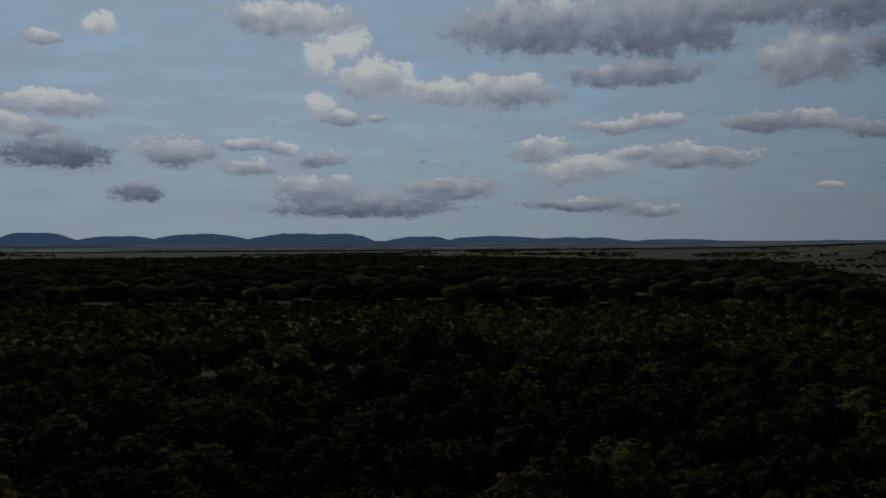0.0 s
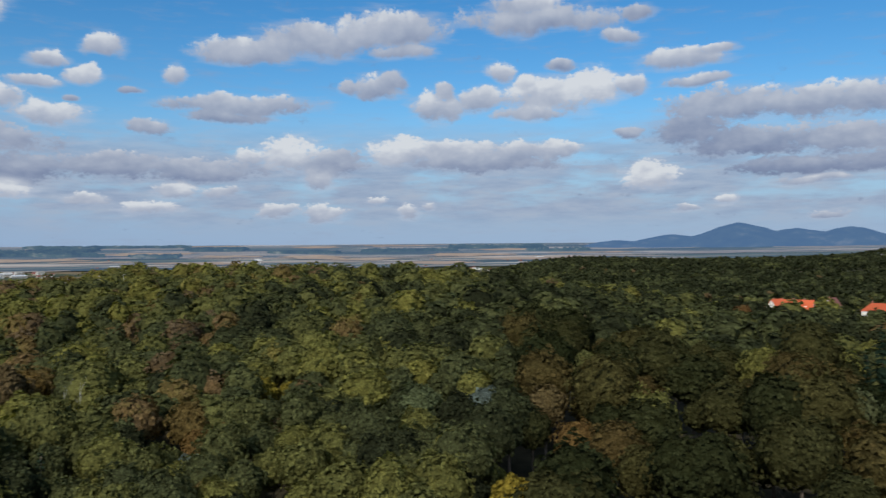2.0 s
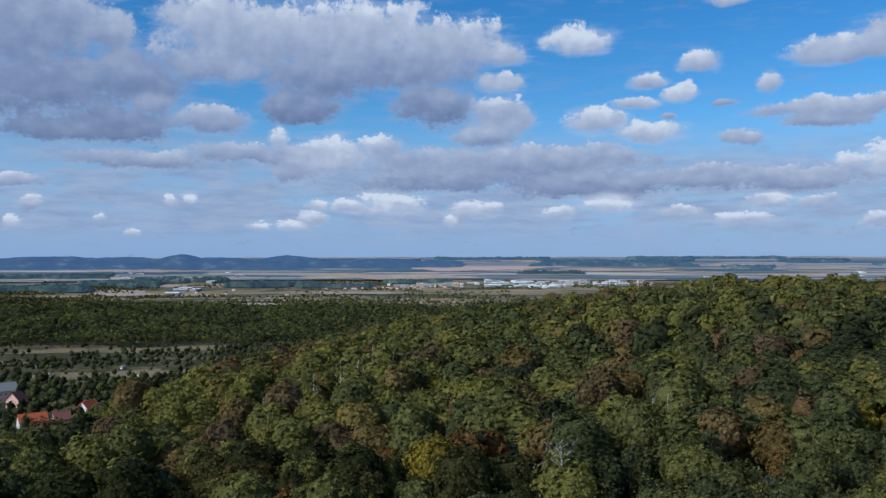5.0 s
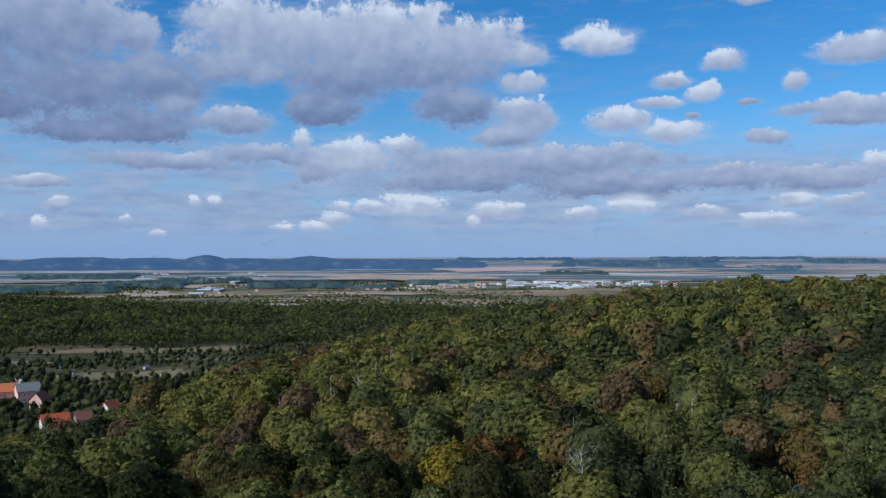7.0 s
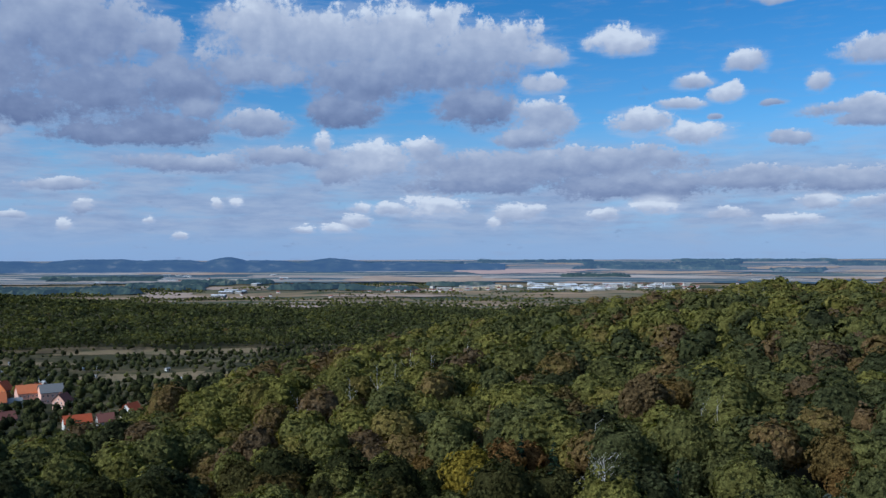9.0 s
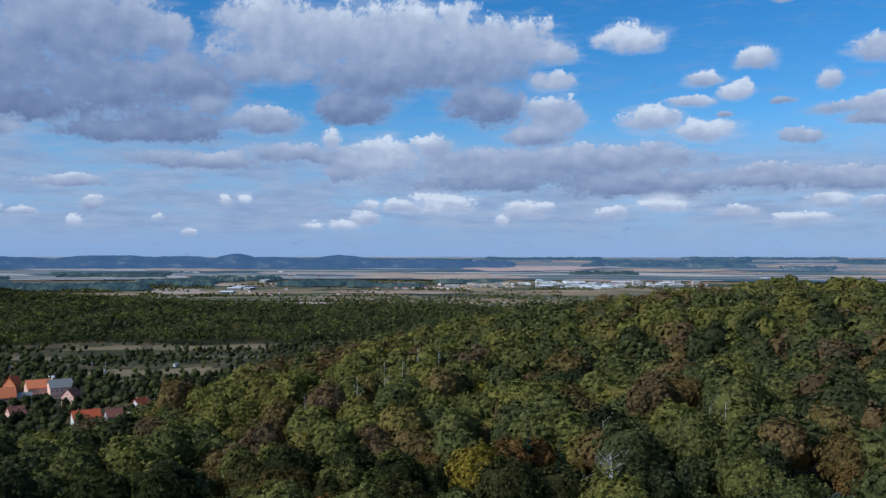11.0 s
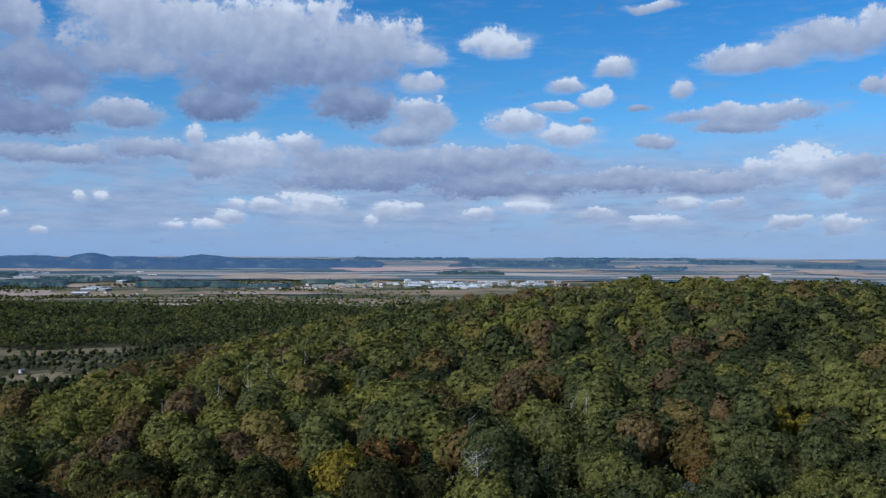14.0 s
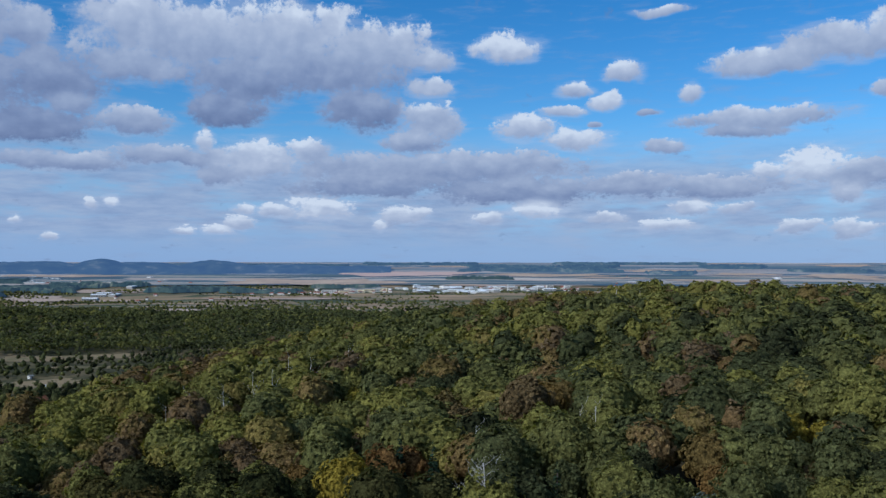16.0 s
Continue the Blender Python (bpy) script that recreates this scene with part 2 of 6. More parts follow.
class Nodes:
    """Short ways to write node trees."""

    def __init__(self, tree):
        self.tree = tree
        tree.nodes.clear()

    def add(self, kind, **values):
        n = self.tree.nodes.new(kind)
        if "data_type" in values:
            n.data_type = values["data_type"]
        if "sky_type" in values:
            n.sky_type = values["sky_type"]
        if "attribute_name" in values:
            n.attribute_name = values["attribute_name"]
        if "blend_type" in values:
            n.blend_type = values["blend_type"]
        if "feature" in values:
            n.feature = values["feature"]
        if "interpolation_type" in values:
            n.interpolation_type = values["interpolation_type"]
        if "node_tree" in values:
            n.node_tree = values["node_tree"]
        if "operation" in values:
            n.operation = values["operation"]
        if "sun_disc" in values:
            n.sun_disc = values["sun_disc"]
        if "use_clamp" in values:
            n.use_clamp = values["use_clamp"]
        if "vector_type" in values:
            n.vector_type = values["vector_type"]
        if "voronoi_dimensions" in values:
            n.voronoi_dimensions = values["voronoi_dimensions"]
        return n

    def link(self, a, b):
        self.tree.links.new(a, b)

    def put(self, socket, value):
        if isinstance(value, bpy.types.NodeSocket):
            self.tree.links.new(value, socket)
        else:
            socket.default_value = value

    def math(self, op, a, b=0.0, c=0.0, clamp=False):
        n = self.add("ShaderNodeMath", operation=op, use_clamp=clamp)
        for s, v in zip(n.inputs, (a, b, c)):
            self.put(s, v)
        return n.outputs[0]

    def vec(self, op, a, b=(0, 0, 0)):
        n = self.add("ShaderNodeVectorMath", operation=op)
        self.put(n.inputs[0], a)
        self.put(n.inputs[1], b)
        return n.outputs[1] if op in ("DOT_PRODUCT", "LENGTH") else n.outputs[0]

    def fused(self, a, b, c):
        """a * b + c, for vectors."""
        n = self.add("ShaderNodeVectorMath", operation="MULTIPLY_ADD")
        for s, v in zip(n.inputs, (a, b, c)):
            self.put(s, v)
        return n.outputs[0]

    def xyz(self, x, y, z=0.0):
        n = self.add("ShaderNodeCombineXYZ")
        for s, v in zip(n.inputs, (x, y, z)):
            self.put(s, v)
        return n.outputs[0]

    def noise(self, where, scale, detail=4.0, rough=0.55, colour=False):
        n = self.add("ShaderNodeTexNoise")
        self.put(n.inputs["Vector"], where)
        n.inputs["Scale"].default_value, n.inputs["Detail"].default_value, n.inputs["Roughness"].default_value = scale, detail, rough
        return n.outputs["Color" if colour else "Fac"]

    def mix(self, f, a, b, blend="MIX"):
        n = self.add("ShaderNodeMix", data_type="RGBA", blend_type=blend)
        self.put(n.inputs[0], f)
        self.put(n.inputs[6], a if not isinstance(a, tuple) else (*a, 1)[:4])
        self.put(n.inputs[7], b if not isinstance(b, tuple) else (*b, 1)[:4])
        return n.outputs[2]

    def step(self, v, lo, hi, a=0.0, b=1.0):
        n = self.add("ShaderNodeMapRange", interpolation_type="SMOOTHSTEP")
        for s, x in zip(n.inputs, (v, lo, hi, a, b)):
            self.put(s, x)
        return n.outputs[0]

    def ramp(self, f, stops):
        n = self.add("ShaderNodeValToRGB")
        e = n.color_ramp.elements
        while len(e) < len(stops):
            e.new(0.5)
        for el, (p, c) in zip(e, stops):
            el.position, el.color = p, (*c, 1)
        self.put(n.inputs[0], f)
        return n.outputs[0]


def heap_field(members):
    """A node group: how deep inside the heaps of cloud a place of the sky lies, how high over their middles, and their tone."""
    g = bpy.data.node_groups.new("cloud_heaps", "ShaderNodeTree")
    g.interface.new_socket("place", in_out="INPUT", socket_type="NodeSocketVector")
    for out in ("depth", "rise", "tone"):
        g.interface.new_socket(out, in_out="OUTPUT", socket_type="NodeSocketFloat")
    n = Nodes(g)
    src, dst = n.add("NodeGroupInput"), n.add("NodeGroupOutput")
    total, spot, gathered = 0.0, src.outputs[0], (0.0005, 0.0, 0.0)
    for bearing, height, w, h, shade in members:
        m = n.add("ShaderNodeMapping", vector_type="TEXTURE")
        n.link(spot, m.inputs[0])
        m.inputs["Location"].default_value = (bearing, height, 0)
        m.inputs["Scale"].default_value = (w * 1.4 + 0.15, h * 1.4 + 0.15, 1)
        v = n.vec("DOT_PRODUCT", m.outputs[0], (0, 1, 0))
        flatter = n.vec("ADD", m.outputs[0], n.xyz(0.0, n.math("MINIMUM", n.math("MULTIPLY", v, 0.25), 0.0)))      # below their middles
        deep = n.math("MAXIMUM", n.math("SUBTRACT", 1.0, n.vec("LENGTH", flatter)), 0.0)
        share = n.math("MULTIPLY", deep, deep)
        total = n.math("SMOOTH_MAX", total, deep, 0.1)
        gathered = n.fused(n.xyz(1.0, v, shade), share, gathered)
        spot = n.fused(n.xyz(total, gathered, 0.0), (1e-6, 1e-6, 0.0), src.outputs[0])      # keeps the heaps in one chain, for a small shader stack
    p = n.add("ShaderNodeSeparateXYZ")
    n.link(gathered, p.inputs[0])
    n.link(total, dst.inputs[0])
    n.link(n.math("DIVIDE", p.outputs[1], p.outputs[0]), dst.inputs[1])
    n.link(n.math("DIVIDE", p.outputs[2], p.outputs[0]), dst.inputs[2])
    return g


world = bpy.data.worlds.new("sky")
scene.world = world
world.use_nodes = True
wn = Nodes(world.node_tree)
way = wn.add("ShaderNodeTexCoord").outputs["Generated"]
parts = wn.add("ShaderNodeSeparateXYZ")
wn.link(way, parts.inputs[0])
bearing = wn.math("MULTIPLY", wn.math("ARCTAN2", parts.outputs[0], parts.outputs[1]), 57.2958)
bearing = wn.math("ADD", bearing, wn.math("MULTIPLY", wn.math("LESS_THAN", bearing, -100.0), 360.0))
height = wn.math("MULTIPLY", wn.math("ARCSINE", parts.outputs[2]), 57.2958)
tall = wn.math("MULTIPLY", wn.math("LOGARITHM", wn.math("ADD", wn.math("MAXIMUM", height, 0.0), 8.0), 2.71828), 22.0)
grain = wn.xyz(bearing, tall)
sky = wn.add("ShaderNodeTexSky", sky_type="NISHITA", sun_disc=False)
sky.sun_elevation, sky.sun_rotation, sky.altitude, sky.air_density, sky.dust_density, sky.ozone_density = radians(SUN_HEIGHT), radians(SUN_BEARING), 300, 1.0, 0.4, 3.5
vivid = wn.add("ShaderNodeHueSaturation")
vivid.inputs["Saturation"].default_value = 1.32
wn.link(sky.outputs[0], vivid.inputs["Color"])
blue = wn.vec("SCALE", vivid.outputs[0])
blue.node.inputs["Scale"].default_value = 0.108
nearness = wn.vec("DOT_PRODUCT", way, tuple(sun_way))
glow = wn.math("MULTIPLY", wn.step(nearness, 0.3, 1.0), 1.8)
low = wn.step(height, 0.5, 10.0, 1.0, 0.0)
warp = wn.vec("SUBTRACT", wn.noise(grain, 0.3, 3.0, 0.5, True), (0.5, 0.5, 0.5))
warp_s = wn.vec("SCALE", warp)
warp_s.node.inputs["Scale"].default_value = 1.7
flat = wn.vec("MULTIPLY", warp_s, (1.0, 0.75, 0.0))
place = wn.vec("ADD", wn.xyz(bearing, height), flat)
puff = wn.math("ADD", wn.math("MULTIPLY", wn.noise(grain, 0.55, 6, 0.58), 0.7), wn.math("MULTIPLY", wn.noise(grain, 1.5, 5, 0.6), 0.3))
fine_puff = wn.math("MULTIPLY", wn.math("SUBTRACT", wn.noise(grain, 3.0, 5, 0.62), 0.5), wn.step(height, 3.0, 12.0, 0.65, 0.36))
heap_tops = wn.add("ShaderNodeTexVoronoi", voronoi_dimensions="2D", feature="SMOOTH_F1")
wn.link(wn.vec("ADD", grain, flat), heap_tops.inputs["Vector"])
heap_tops.inputs["Scale"].default_value, heap_tops.inputs["Detail"].default_value = 0.75, 2.0
round_ = wn.math("SUBTRACT", 0.42, heap_tops.outputs["Distance"])
puff_low = wn.noise(grain, 0.6, 3, 0.52)
puff_up = wn.noise(wn.vec("ADD", grain, (-0.4, 0.65, 0)), 0.6, 3, 0.52)
streak = wn.noise(wn.xyz(wn.math("MULTIPLY", bearing, 0.16), wn.math("MULTIPLY", height, 0.75)), 1.0, 5, 0.6)
veil = wn.math("MULTIPLY", wn.step(streak, 0.30, 0.56), wn.math("MULTIPLY", wn.step(height, 0.2, 2.6), wn.step(height, 5.0, wn.step(bearing, 58.0, 92.0, 26.0, 9.0), 1.0, 0.0)))
thin = wn.noise(wn.xyz(wn.math("MULTIPLY", bearing, 0.3), wn.math("MULTIPLY", height, 1.6)), 1.0, 6, 0.62)
deck = wn.ramp(thin, [(0.3, (0.26, 0.305, 0.44)), (0.5, (0.34, 0.38, 0.50)), (0.66, (0.43, 0.46, 0.55)), (0.8, (0.55, 0.56, 0.62))])


air = wn.mix(wn.math("MULTIPLY", low, 0.85), blue, (0.25, 0.37, 0.60))
haze = wn.step(nearness, 0.0, 0.85)      # thin high cloud that thickens towards the sun
air = wn.mix(wn.math("MULTIPLY", haze, wn.math("MULTIPLY_ADD", streak, 0.4, 0.6)), air, (0.38, 0.46, 0.56))


def sky_sector(members):
    """The background of one stretch of the sky: blue air, a low veil and heaps of cloud, lit on their sunward tops."""
    if members:
        heaps = wn.add("ShaderNodeGroup", node_tree=heap_field(members))
        wn.link(place, heaps.inputs[0])
        depth, rise, tone = heaps.outputs
    else:
        depth, rise, tone = wn.step(wn.noise(grain, 0.09, 3, 0.5), 0.5, 0.75), 0.0, 0.45
    rough = wn.math("ADD", depth, wn.math("MULTIPLY", wn.math("SUBTRACT", puff, 0.5), 1.35))
    rough = wn.math("ADD", wn.math("MULTIPLY_ADD", round_, 0.22, rough), wn.math("MULTIPLY", fine_puff, wn.step(depth, 0.04, 0.2)))
    cover = wn.step(rough, 0.17, wn.math("MULTIPLY_ADD", rise, -0.2, 0.5))
    wisp = wn.math("MULTIPLY", wn.step(wn.math("MULTIPLY_ADD", wn.math("SUBTRACT", thin, 0.5), 1.1, depth), 0.04, 0.5), 0.5)
    light = wn.math("MULTIPLY_ADD", tone, 0.86, wn.math("ADD", 0.12, wn.step(nearness, 0.05, 0.5, 0.0, 0.14)))
    light = wn.math("MULTIPLY_ADD", rise, 0.5, light)
    light = wn.math("MULTIPLY_ADD", wn.math("SUBTRACT", puff_low, puff_up), 0.34, light)
    light = wn.math("MULTIPLY_ADD", fine_puff, 0.16, wn.math("MULTIPLY_ADD", round_, 0.15, light))
    light = wn.math("MULTIPLY_ADD", wn.math("SUBTRACT", streak, 0.5), 0.25, light)
    white = wn.ramp(light, [(0.0, (0.145, 0.18, 0.30)), (0.3, (0.235, 0.275, 0.40)), (0.58, (0.36, 0.395, 0.50)), (0.8, (0.48, 0.50, 0.58)), (1.0, (0.69, 0.69, 0.72))])
    col = wn.mix(wn.math("MULTIPLY", veil, wn.math("MULTIPLY_ADD", haze, -0.5, 0.8)), air, deck)
    col = wn.mix(wisp, col, wn.ramp(tone, [(0.1, (0.30, 0.34, 0.46)), (0.9, (0.47, 0.51, 0.62))]))
    open_air = wn.vec("SCALE", col)
    wn.link(wn.math("ADD", 1.0, glow), open_air.node.inputs["Scale"])
    heaped = wn.vec("SCALE", white)      # thick cloud lets less of the sun through
    wn.link(wn.math("MULTIPLY_ADD", glow, wn.step(light, 0.1, 0.9, 0.35, 1.0), 1.0), heaped.node.inputs["Scale"])
    lit = wn.mix(wn.math("MULTIPLY", cover, 0.95), open_air, heaped)
    bg = wn.add("ShaderNodeBackground")
    wn.link(lit, bg.inputs[0])
    return bg.outputs[0]


CUTS = list(range(-36, 190, 15))
shader = sky_sector([])
for lo, hi in zip(CUTS, CUTS[1:]):
    members = [c for c in CLOUDS if c[0] + c[2] * 1.4 + 1.0 > lo and c[0] - c[2] * 1.4 - 1.0 < hi]
    inside = wn.math("MULTIPLY", wn.math("GREATER_THAN", bearing, float(lo)), wn.math("LESS_THAN", bearing, float(hi)))
    m = wn.add("ShaderNodeMixShader")
    wn.link(inside, m.inputs[0])
    wn.link(shader, m.inputs[1])
    wn.link(sky_sector(members), m.inputs[2])
    shader = m.outputs[0]
wn.link(shader, wn.add("ShaderNodeOutputWorld").inputs[0])


# ---- materials ----
def material(name, build, rough=0.9, metal=0.0, spec=0.3):
    """A principled material; build(nodes, place) gives its colour and, if any, its relief."""
    m = bpy.data.materials.new(name)
    m.use_nodes = True
    n = Nodes(m.node_tree)
    b = n.add("ShaderNodeBsdfPrincipled")
    b.inputs["Roughness"].default_value, b.inputs["Metallic"].default_value, b.inputs["Specular IOR Level"].default_value = rough, metal, spec
    got = build(n, n.add("ShaderNodeNewGeometry").outputs["Position"])
    colour, relief = got if isinstance(got, tuple) else (got, None)
    n.link(colour, b.inputs["Base Color"])
    if relief is not None:
        bump = n.add("ShaderNodeBump")
        bump.inputs["Strength"].default_value, bump.inputs["Distance"].default_value = 0.6, 0.1
        n.link(relief, bump.inputs["Height"])
        n.link(bump.outputs[0], b.inputs["Normal"])
    n.link(b.outputs[0], n.add("ShaderNodeOutputMaterial").inputs[0])
    return m


def mottled(name, c, vary=0.25, scale=1.0, rough=0.9, spec=0.3, metal=0.0):
    """One colour with stains at two scales and a shade of its own for each object."""
    def build(n, where):
        f = n.math("ADD", n.math("MULTIPLY", n.noise(where, 0.9 * scale, 4), 0.6), n.math("MULTIPLY", n.noise(where, 9 * scale, 3), 0.4))
        own = n.math("MULTIPLY_ADD", n.add("ShaderNodeObjectInfo").outputs["Random"], 0.3, -0.15)
        v = n.math("ADD", n.math("MULTIPLY_ADD", f, 2 * vary, 1 - vary), own)
        s = n.vec("SCALE", c)
        n.put(s.node.inputs["Scale"], v)
        return s, f
    return material(name, build, rough, metal, spec)


# lowest stop is extra dark, for woods with shade painted in
TINTS = [(0.0, (0.022, 0.024, 0.012)), (0.12, (0.049, 0.053, 0.023)), (0.3, (0.072, 0.074, 0.028)), (0.5, (0.109, 0.103, 0.030)), (0.68, (0.140, 0.127, 0.031)),
         (0.82, (0.142, 0.108, 0.034)), (0.93, (0.122, 0.078, 0.034)), (1.0, (0.094, 0.066, 0.037))]


def foliage(name, stops, from_mesh):
    """Leaves: diffuse and a little light shining through; the tint runs from tree to tree, the tone from leaf to leaf,
    with gaps painted dark.
    """
    m = bpy.data.materials.new(name)
    m.use_nodes = True
    n = Nodes(m.node_tree)
    geo = n.add("ShaderNodeNewGeometry")
    if from_mesh:
        tint = n.add("ShaderNodeAttribute", attribute_name="tint").outputs["Fac"]
    else:
        tint = n.add("ShaderNodeObjectInfo").outputs["Random"]
    where = geo.outputs["Position"]
    jit = n.math("MULTIPLY_ADD", geo.outputs["Random Per Island"], 0.07, -0.035)
    jit = n.math("MULTIPLY_ADD", n.math("SUBTRACT", n.noise(where, 0.22, 2), 0.5), 0.15, jit)      # boughs that turn before the rest
    col = n.ramp(n.math("ADD", tint, jit), stops)
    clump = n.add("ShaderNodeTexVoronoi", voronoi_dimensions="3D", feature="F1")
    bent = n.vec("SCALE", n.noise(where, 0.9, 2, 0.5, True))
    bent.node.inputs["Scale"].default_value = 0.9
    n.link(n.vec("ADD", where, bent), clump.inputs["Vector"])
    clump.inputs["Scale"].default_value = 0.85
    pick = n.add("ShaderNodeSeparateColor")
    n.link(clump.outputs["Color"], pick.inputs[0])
    # the dark end of this colour noise imitates shaded gaps between leaves
    gap_grain = n.step(n.noise(where, 2.6, 4, 0.7), 0.32, 0.68, 0.62, 1.38)
    v = n.math("MULTIPLY", n.math("MULTIPLY_ADD", geo.outputs["Random Per Island"], 0.6, 0.72), n.math("MULTIPLY", gap_grain, n.math("MULTIPLY_ADD", pick.outputs[0], 0.5, 0.75)))
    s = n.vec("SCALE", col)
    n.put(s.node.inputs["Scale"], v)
    d, t, mx = n.add("ShaderNodeBsdfDiffuse"), n.add("ShaderNodeBsdfTranslucent"), n.add("ShaderNodeMixShader")
    n.link(s, d.inputs[0])
    bump = n.add("ShaderNodeBump")
    bump.inputs["Strength"].default_value, bump.inputs["Distance"].default_value = 1.0, 1.0
    heap = n.math("MULTIPLY", clump.outputs["Distance"], -0.5)
    n.link(n.math("MULTIPLY_ADD", n.noise(where, 3.0, 3, 0.7), 0.35, heap), bump.inputs["Height"])
    n.link(bump.outputs[0], d.inputs["Normal"])
    n.link(n.mix(1.0, s, (1.1, 1.15, 0.5), "MULTIPLY"), t.inputs[0])
    mx.inputs[0].default_value = 0.33
    n.link(d.outputs[0], mx.inputs[1])
    n.link(t.outputs[0], mx.inputs[2])
    n.link(mx.outputs[0], n.add("ShaderNodeOutputMaterial").inputs[0])
    return m


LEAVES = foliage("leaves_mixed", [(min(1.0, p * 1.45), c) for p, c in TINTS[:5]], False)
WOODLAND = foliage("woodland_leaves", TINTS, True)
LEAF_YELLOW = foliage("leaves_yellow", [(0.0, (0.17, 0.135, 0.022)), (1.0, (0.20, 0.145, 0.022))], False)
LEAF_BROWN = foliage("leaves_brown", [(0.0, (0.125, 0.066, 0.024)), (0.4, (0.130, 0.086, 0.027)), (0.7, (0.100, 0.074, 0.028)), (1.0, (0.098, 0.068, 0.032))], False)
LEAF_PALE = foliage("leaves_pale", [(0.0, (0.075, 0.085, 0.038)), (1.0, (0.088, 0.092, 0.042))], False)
# for dark green trees, and for crowns with shade put into the leaf colour
LEAF_DARK_SHADED = foliage("leaves_dark_shaded", [(0.0, (0.018, 0.022, 0.009)), (0.4, (0.037, 0.037, 0.014)), (0.75, (0.062, 0.053, 0.018)), (1.0, (0.078, 0.053, 0.019))], False)
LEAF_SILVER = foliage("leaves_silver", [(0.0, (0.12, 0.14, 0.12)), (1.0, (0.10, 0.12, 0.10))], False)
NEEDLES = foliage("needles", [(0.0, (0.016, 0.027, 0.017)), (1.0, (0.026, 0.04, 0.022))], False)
BARK = mottled("bark", (0.085, 0.065, 0.05), 0.35, 2.0)
PALE_BARK = mottled("pale_bark", (0.42, 0.39, 0.34), 0.3, 2.0)


def strips(n, where, p, long, wide):
    """Fields as strips that lie across the slope of the basin, each with its own random colour."""
    bend = n.noise(where, 0.0016, 2, 0.5)
    along = n.math("MULTIPLY", n.math("ARCTAN2", p.outputs[0], p.outputs[1]), 3200.0 / long)
    out = n.math("MULTIPLY_ADD", n.vec("LENGTH", n.xyz(p.outputs[0], p.outputs[1])), 1.0 / wide, n.math("MULTIPLY", bend, 2.5))
    v = n.add("ShaderNodeTexVoronoi", voronoi_dimensions="2D", feature="F1")
    n.link(n.xyz(along, out), v.inputs["Vector"])
    v.inputs["Scale"].default_value = 1.0
    return v


def field_colours(n, where):
    """Grassland near by; farther out strips of stubble, ploughed land, pasture and crops."""
    p = n.add("ShaderNodeSeparateXYZ")
    n.link(where, p.inputs[0])
    far = n.step(n.vec("LENGTH", n.xyz(p.outputs[0], p.outputs[1])), 1500.0, 2100.0)
    v = strips(n, where, p, 330.0, 75.0)
    pick = n.add("ShaderNodeSeparateColor")
    n.link(v.outputs["Color"], pick.inputs[0])
    crops = n.ramp(pick.outputs[0], [(0.0, (0.035, 0.045, 0.026)), (0.2, (0.075, 0.078, 0.042)), (0.36, (0.17, 0.122, 0.072)), (0.5, (0.23, 0.155, 0.094)),
                                     (0.62, (0.10, 0.085, 0.052)), (0.76, (0.28, 0.19, 0.122)), (0.88, (0.06, 0.07, 0.036)), (1.0, (0.032, 0.04, 0.026))])
    east = n.step(n.math("DIVIDE", p.outputs[0], n.math("MAXIMUM", n.vec("LENGTH", n.xyz(p.outputs[0], p.outputs[1])), 1.0)), 0.76, 0.9)
    hilly = n.ramp(pick.outputs[0], [(0.0, (0.02, 0.025, 0.012)), (0.3, (0.035, 0.039, 0.018)), (0.5, (0.055, 0.052, 0.025)), (0.62, (0.12, 0.09, 0.052)), (0.68, (0.034, 0.037, 0.018)), (0.85, (0.065, 0.058, 0.03)), (1.0, (0.02, 0.024, 0.013))])
    crops = n.mix(east, hilly, crops)
    grass = n.ramp(n.noise(where, 0.018, 6, 0.68), [(0.25, (0.024, 0.024, 0.011)), (0.48, (0.040, 0.038, 0.016)), (0.58, (0.085, 0.068, 0.034)), (0.68, (0.13, 0.098, 0.055)), (0.8, (0.045, 0.046, 0.02))])
    litter = n.ramp(n.noise(where, 0.3, 4), [(0.3, (0.022, 0.020, 0.012)), (0.7, (0.045, 0.036, 0.02))])
    wooded = n.step(n.vec("LENGTH", n.xyz(p.outputs[0], p.outputs[1])), 380.0, 460.0)
    col = n.mix(far, n.mix(wooded, litter, grass), crops)
    shade = n.math("MULTIPLY_ADD", n.noise(where, 0.012, 5), 0.5, 0.75)
    s = n.vec("SCALE", col)
    n.put(s.node.inputs["Scale"], shade)
    return s, n.noise(where, 0.4, 4)


GROUND = material("fields_and_grass", field_colours, 1.0, 0.0, 0.1)


def meadow_colours(c1, c2):
    def build(n, where):
        return n.ramp(n.noise(where, 0.035, 6, 0.7), [(0.3, c1), (0.55, c2), (0.66, (0.09, 0.085, 0.04)), (0.8, (0.05, 0.055, 0.025))]), n.noise(where, 0.7, 4)
    return build


DRY_GRASS = material("dry_grass", meadow_colours((0.19, 0.14, 0.08), (0.14, 0.105, 0.058)), 1.0, 0.0, 0.1)
STUBBLE = material("stubble", meadow_colours((0.27, 0.20, 0.125), (0.22, 0.17, 0.10)), 1.0, 0.0, 0.1)
EARTH = material("brown_earth", meadow_colours((0.155, 0.105, 0.06), (0.12, 0.084, 0.046)), 1.0, 0.0, 0.1)
ASPHALT = mottled("worn_asphalt", (0.13, 0.125, 0.12), 0.25, 0.5)
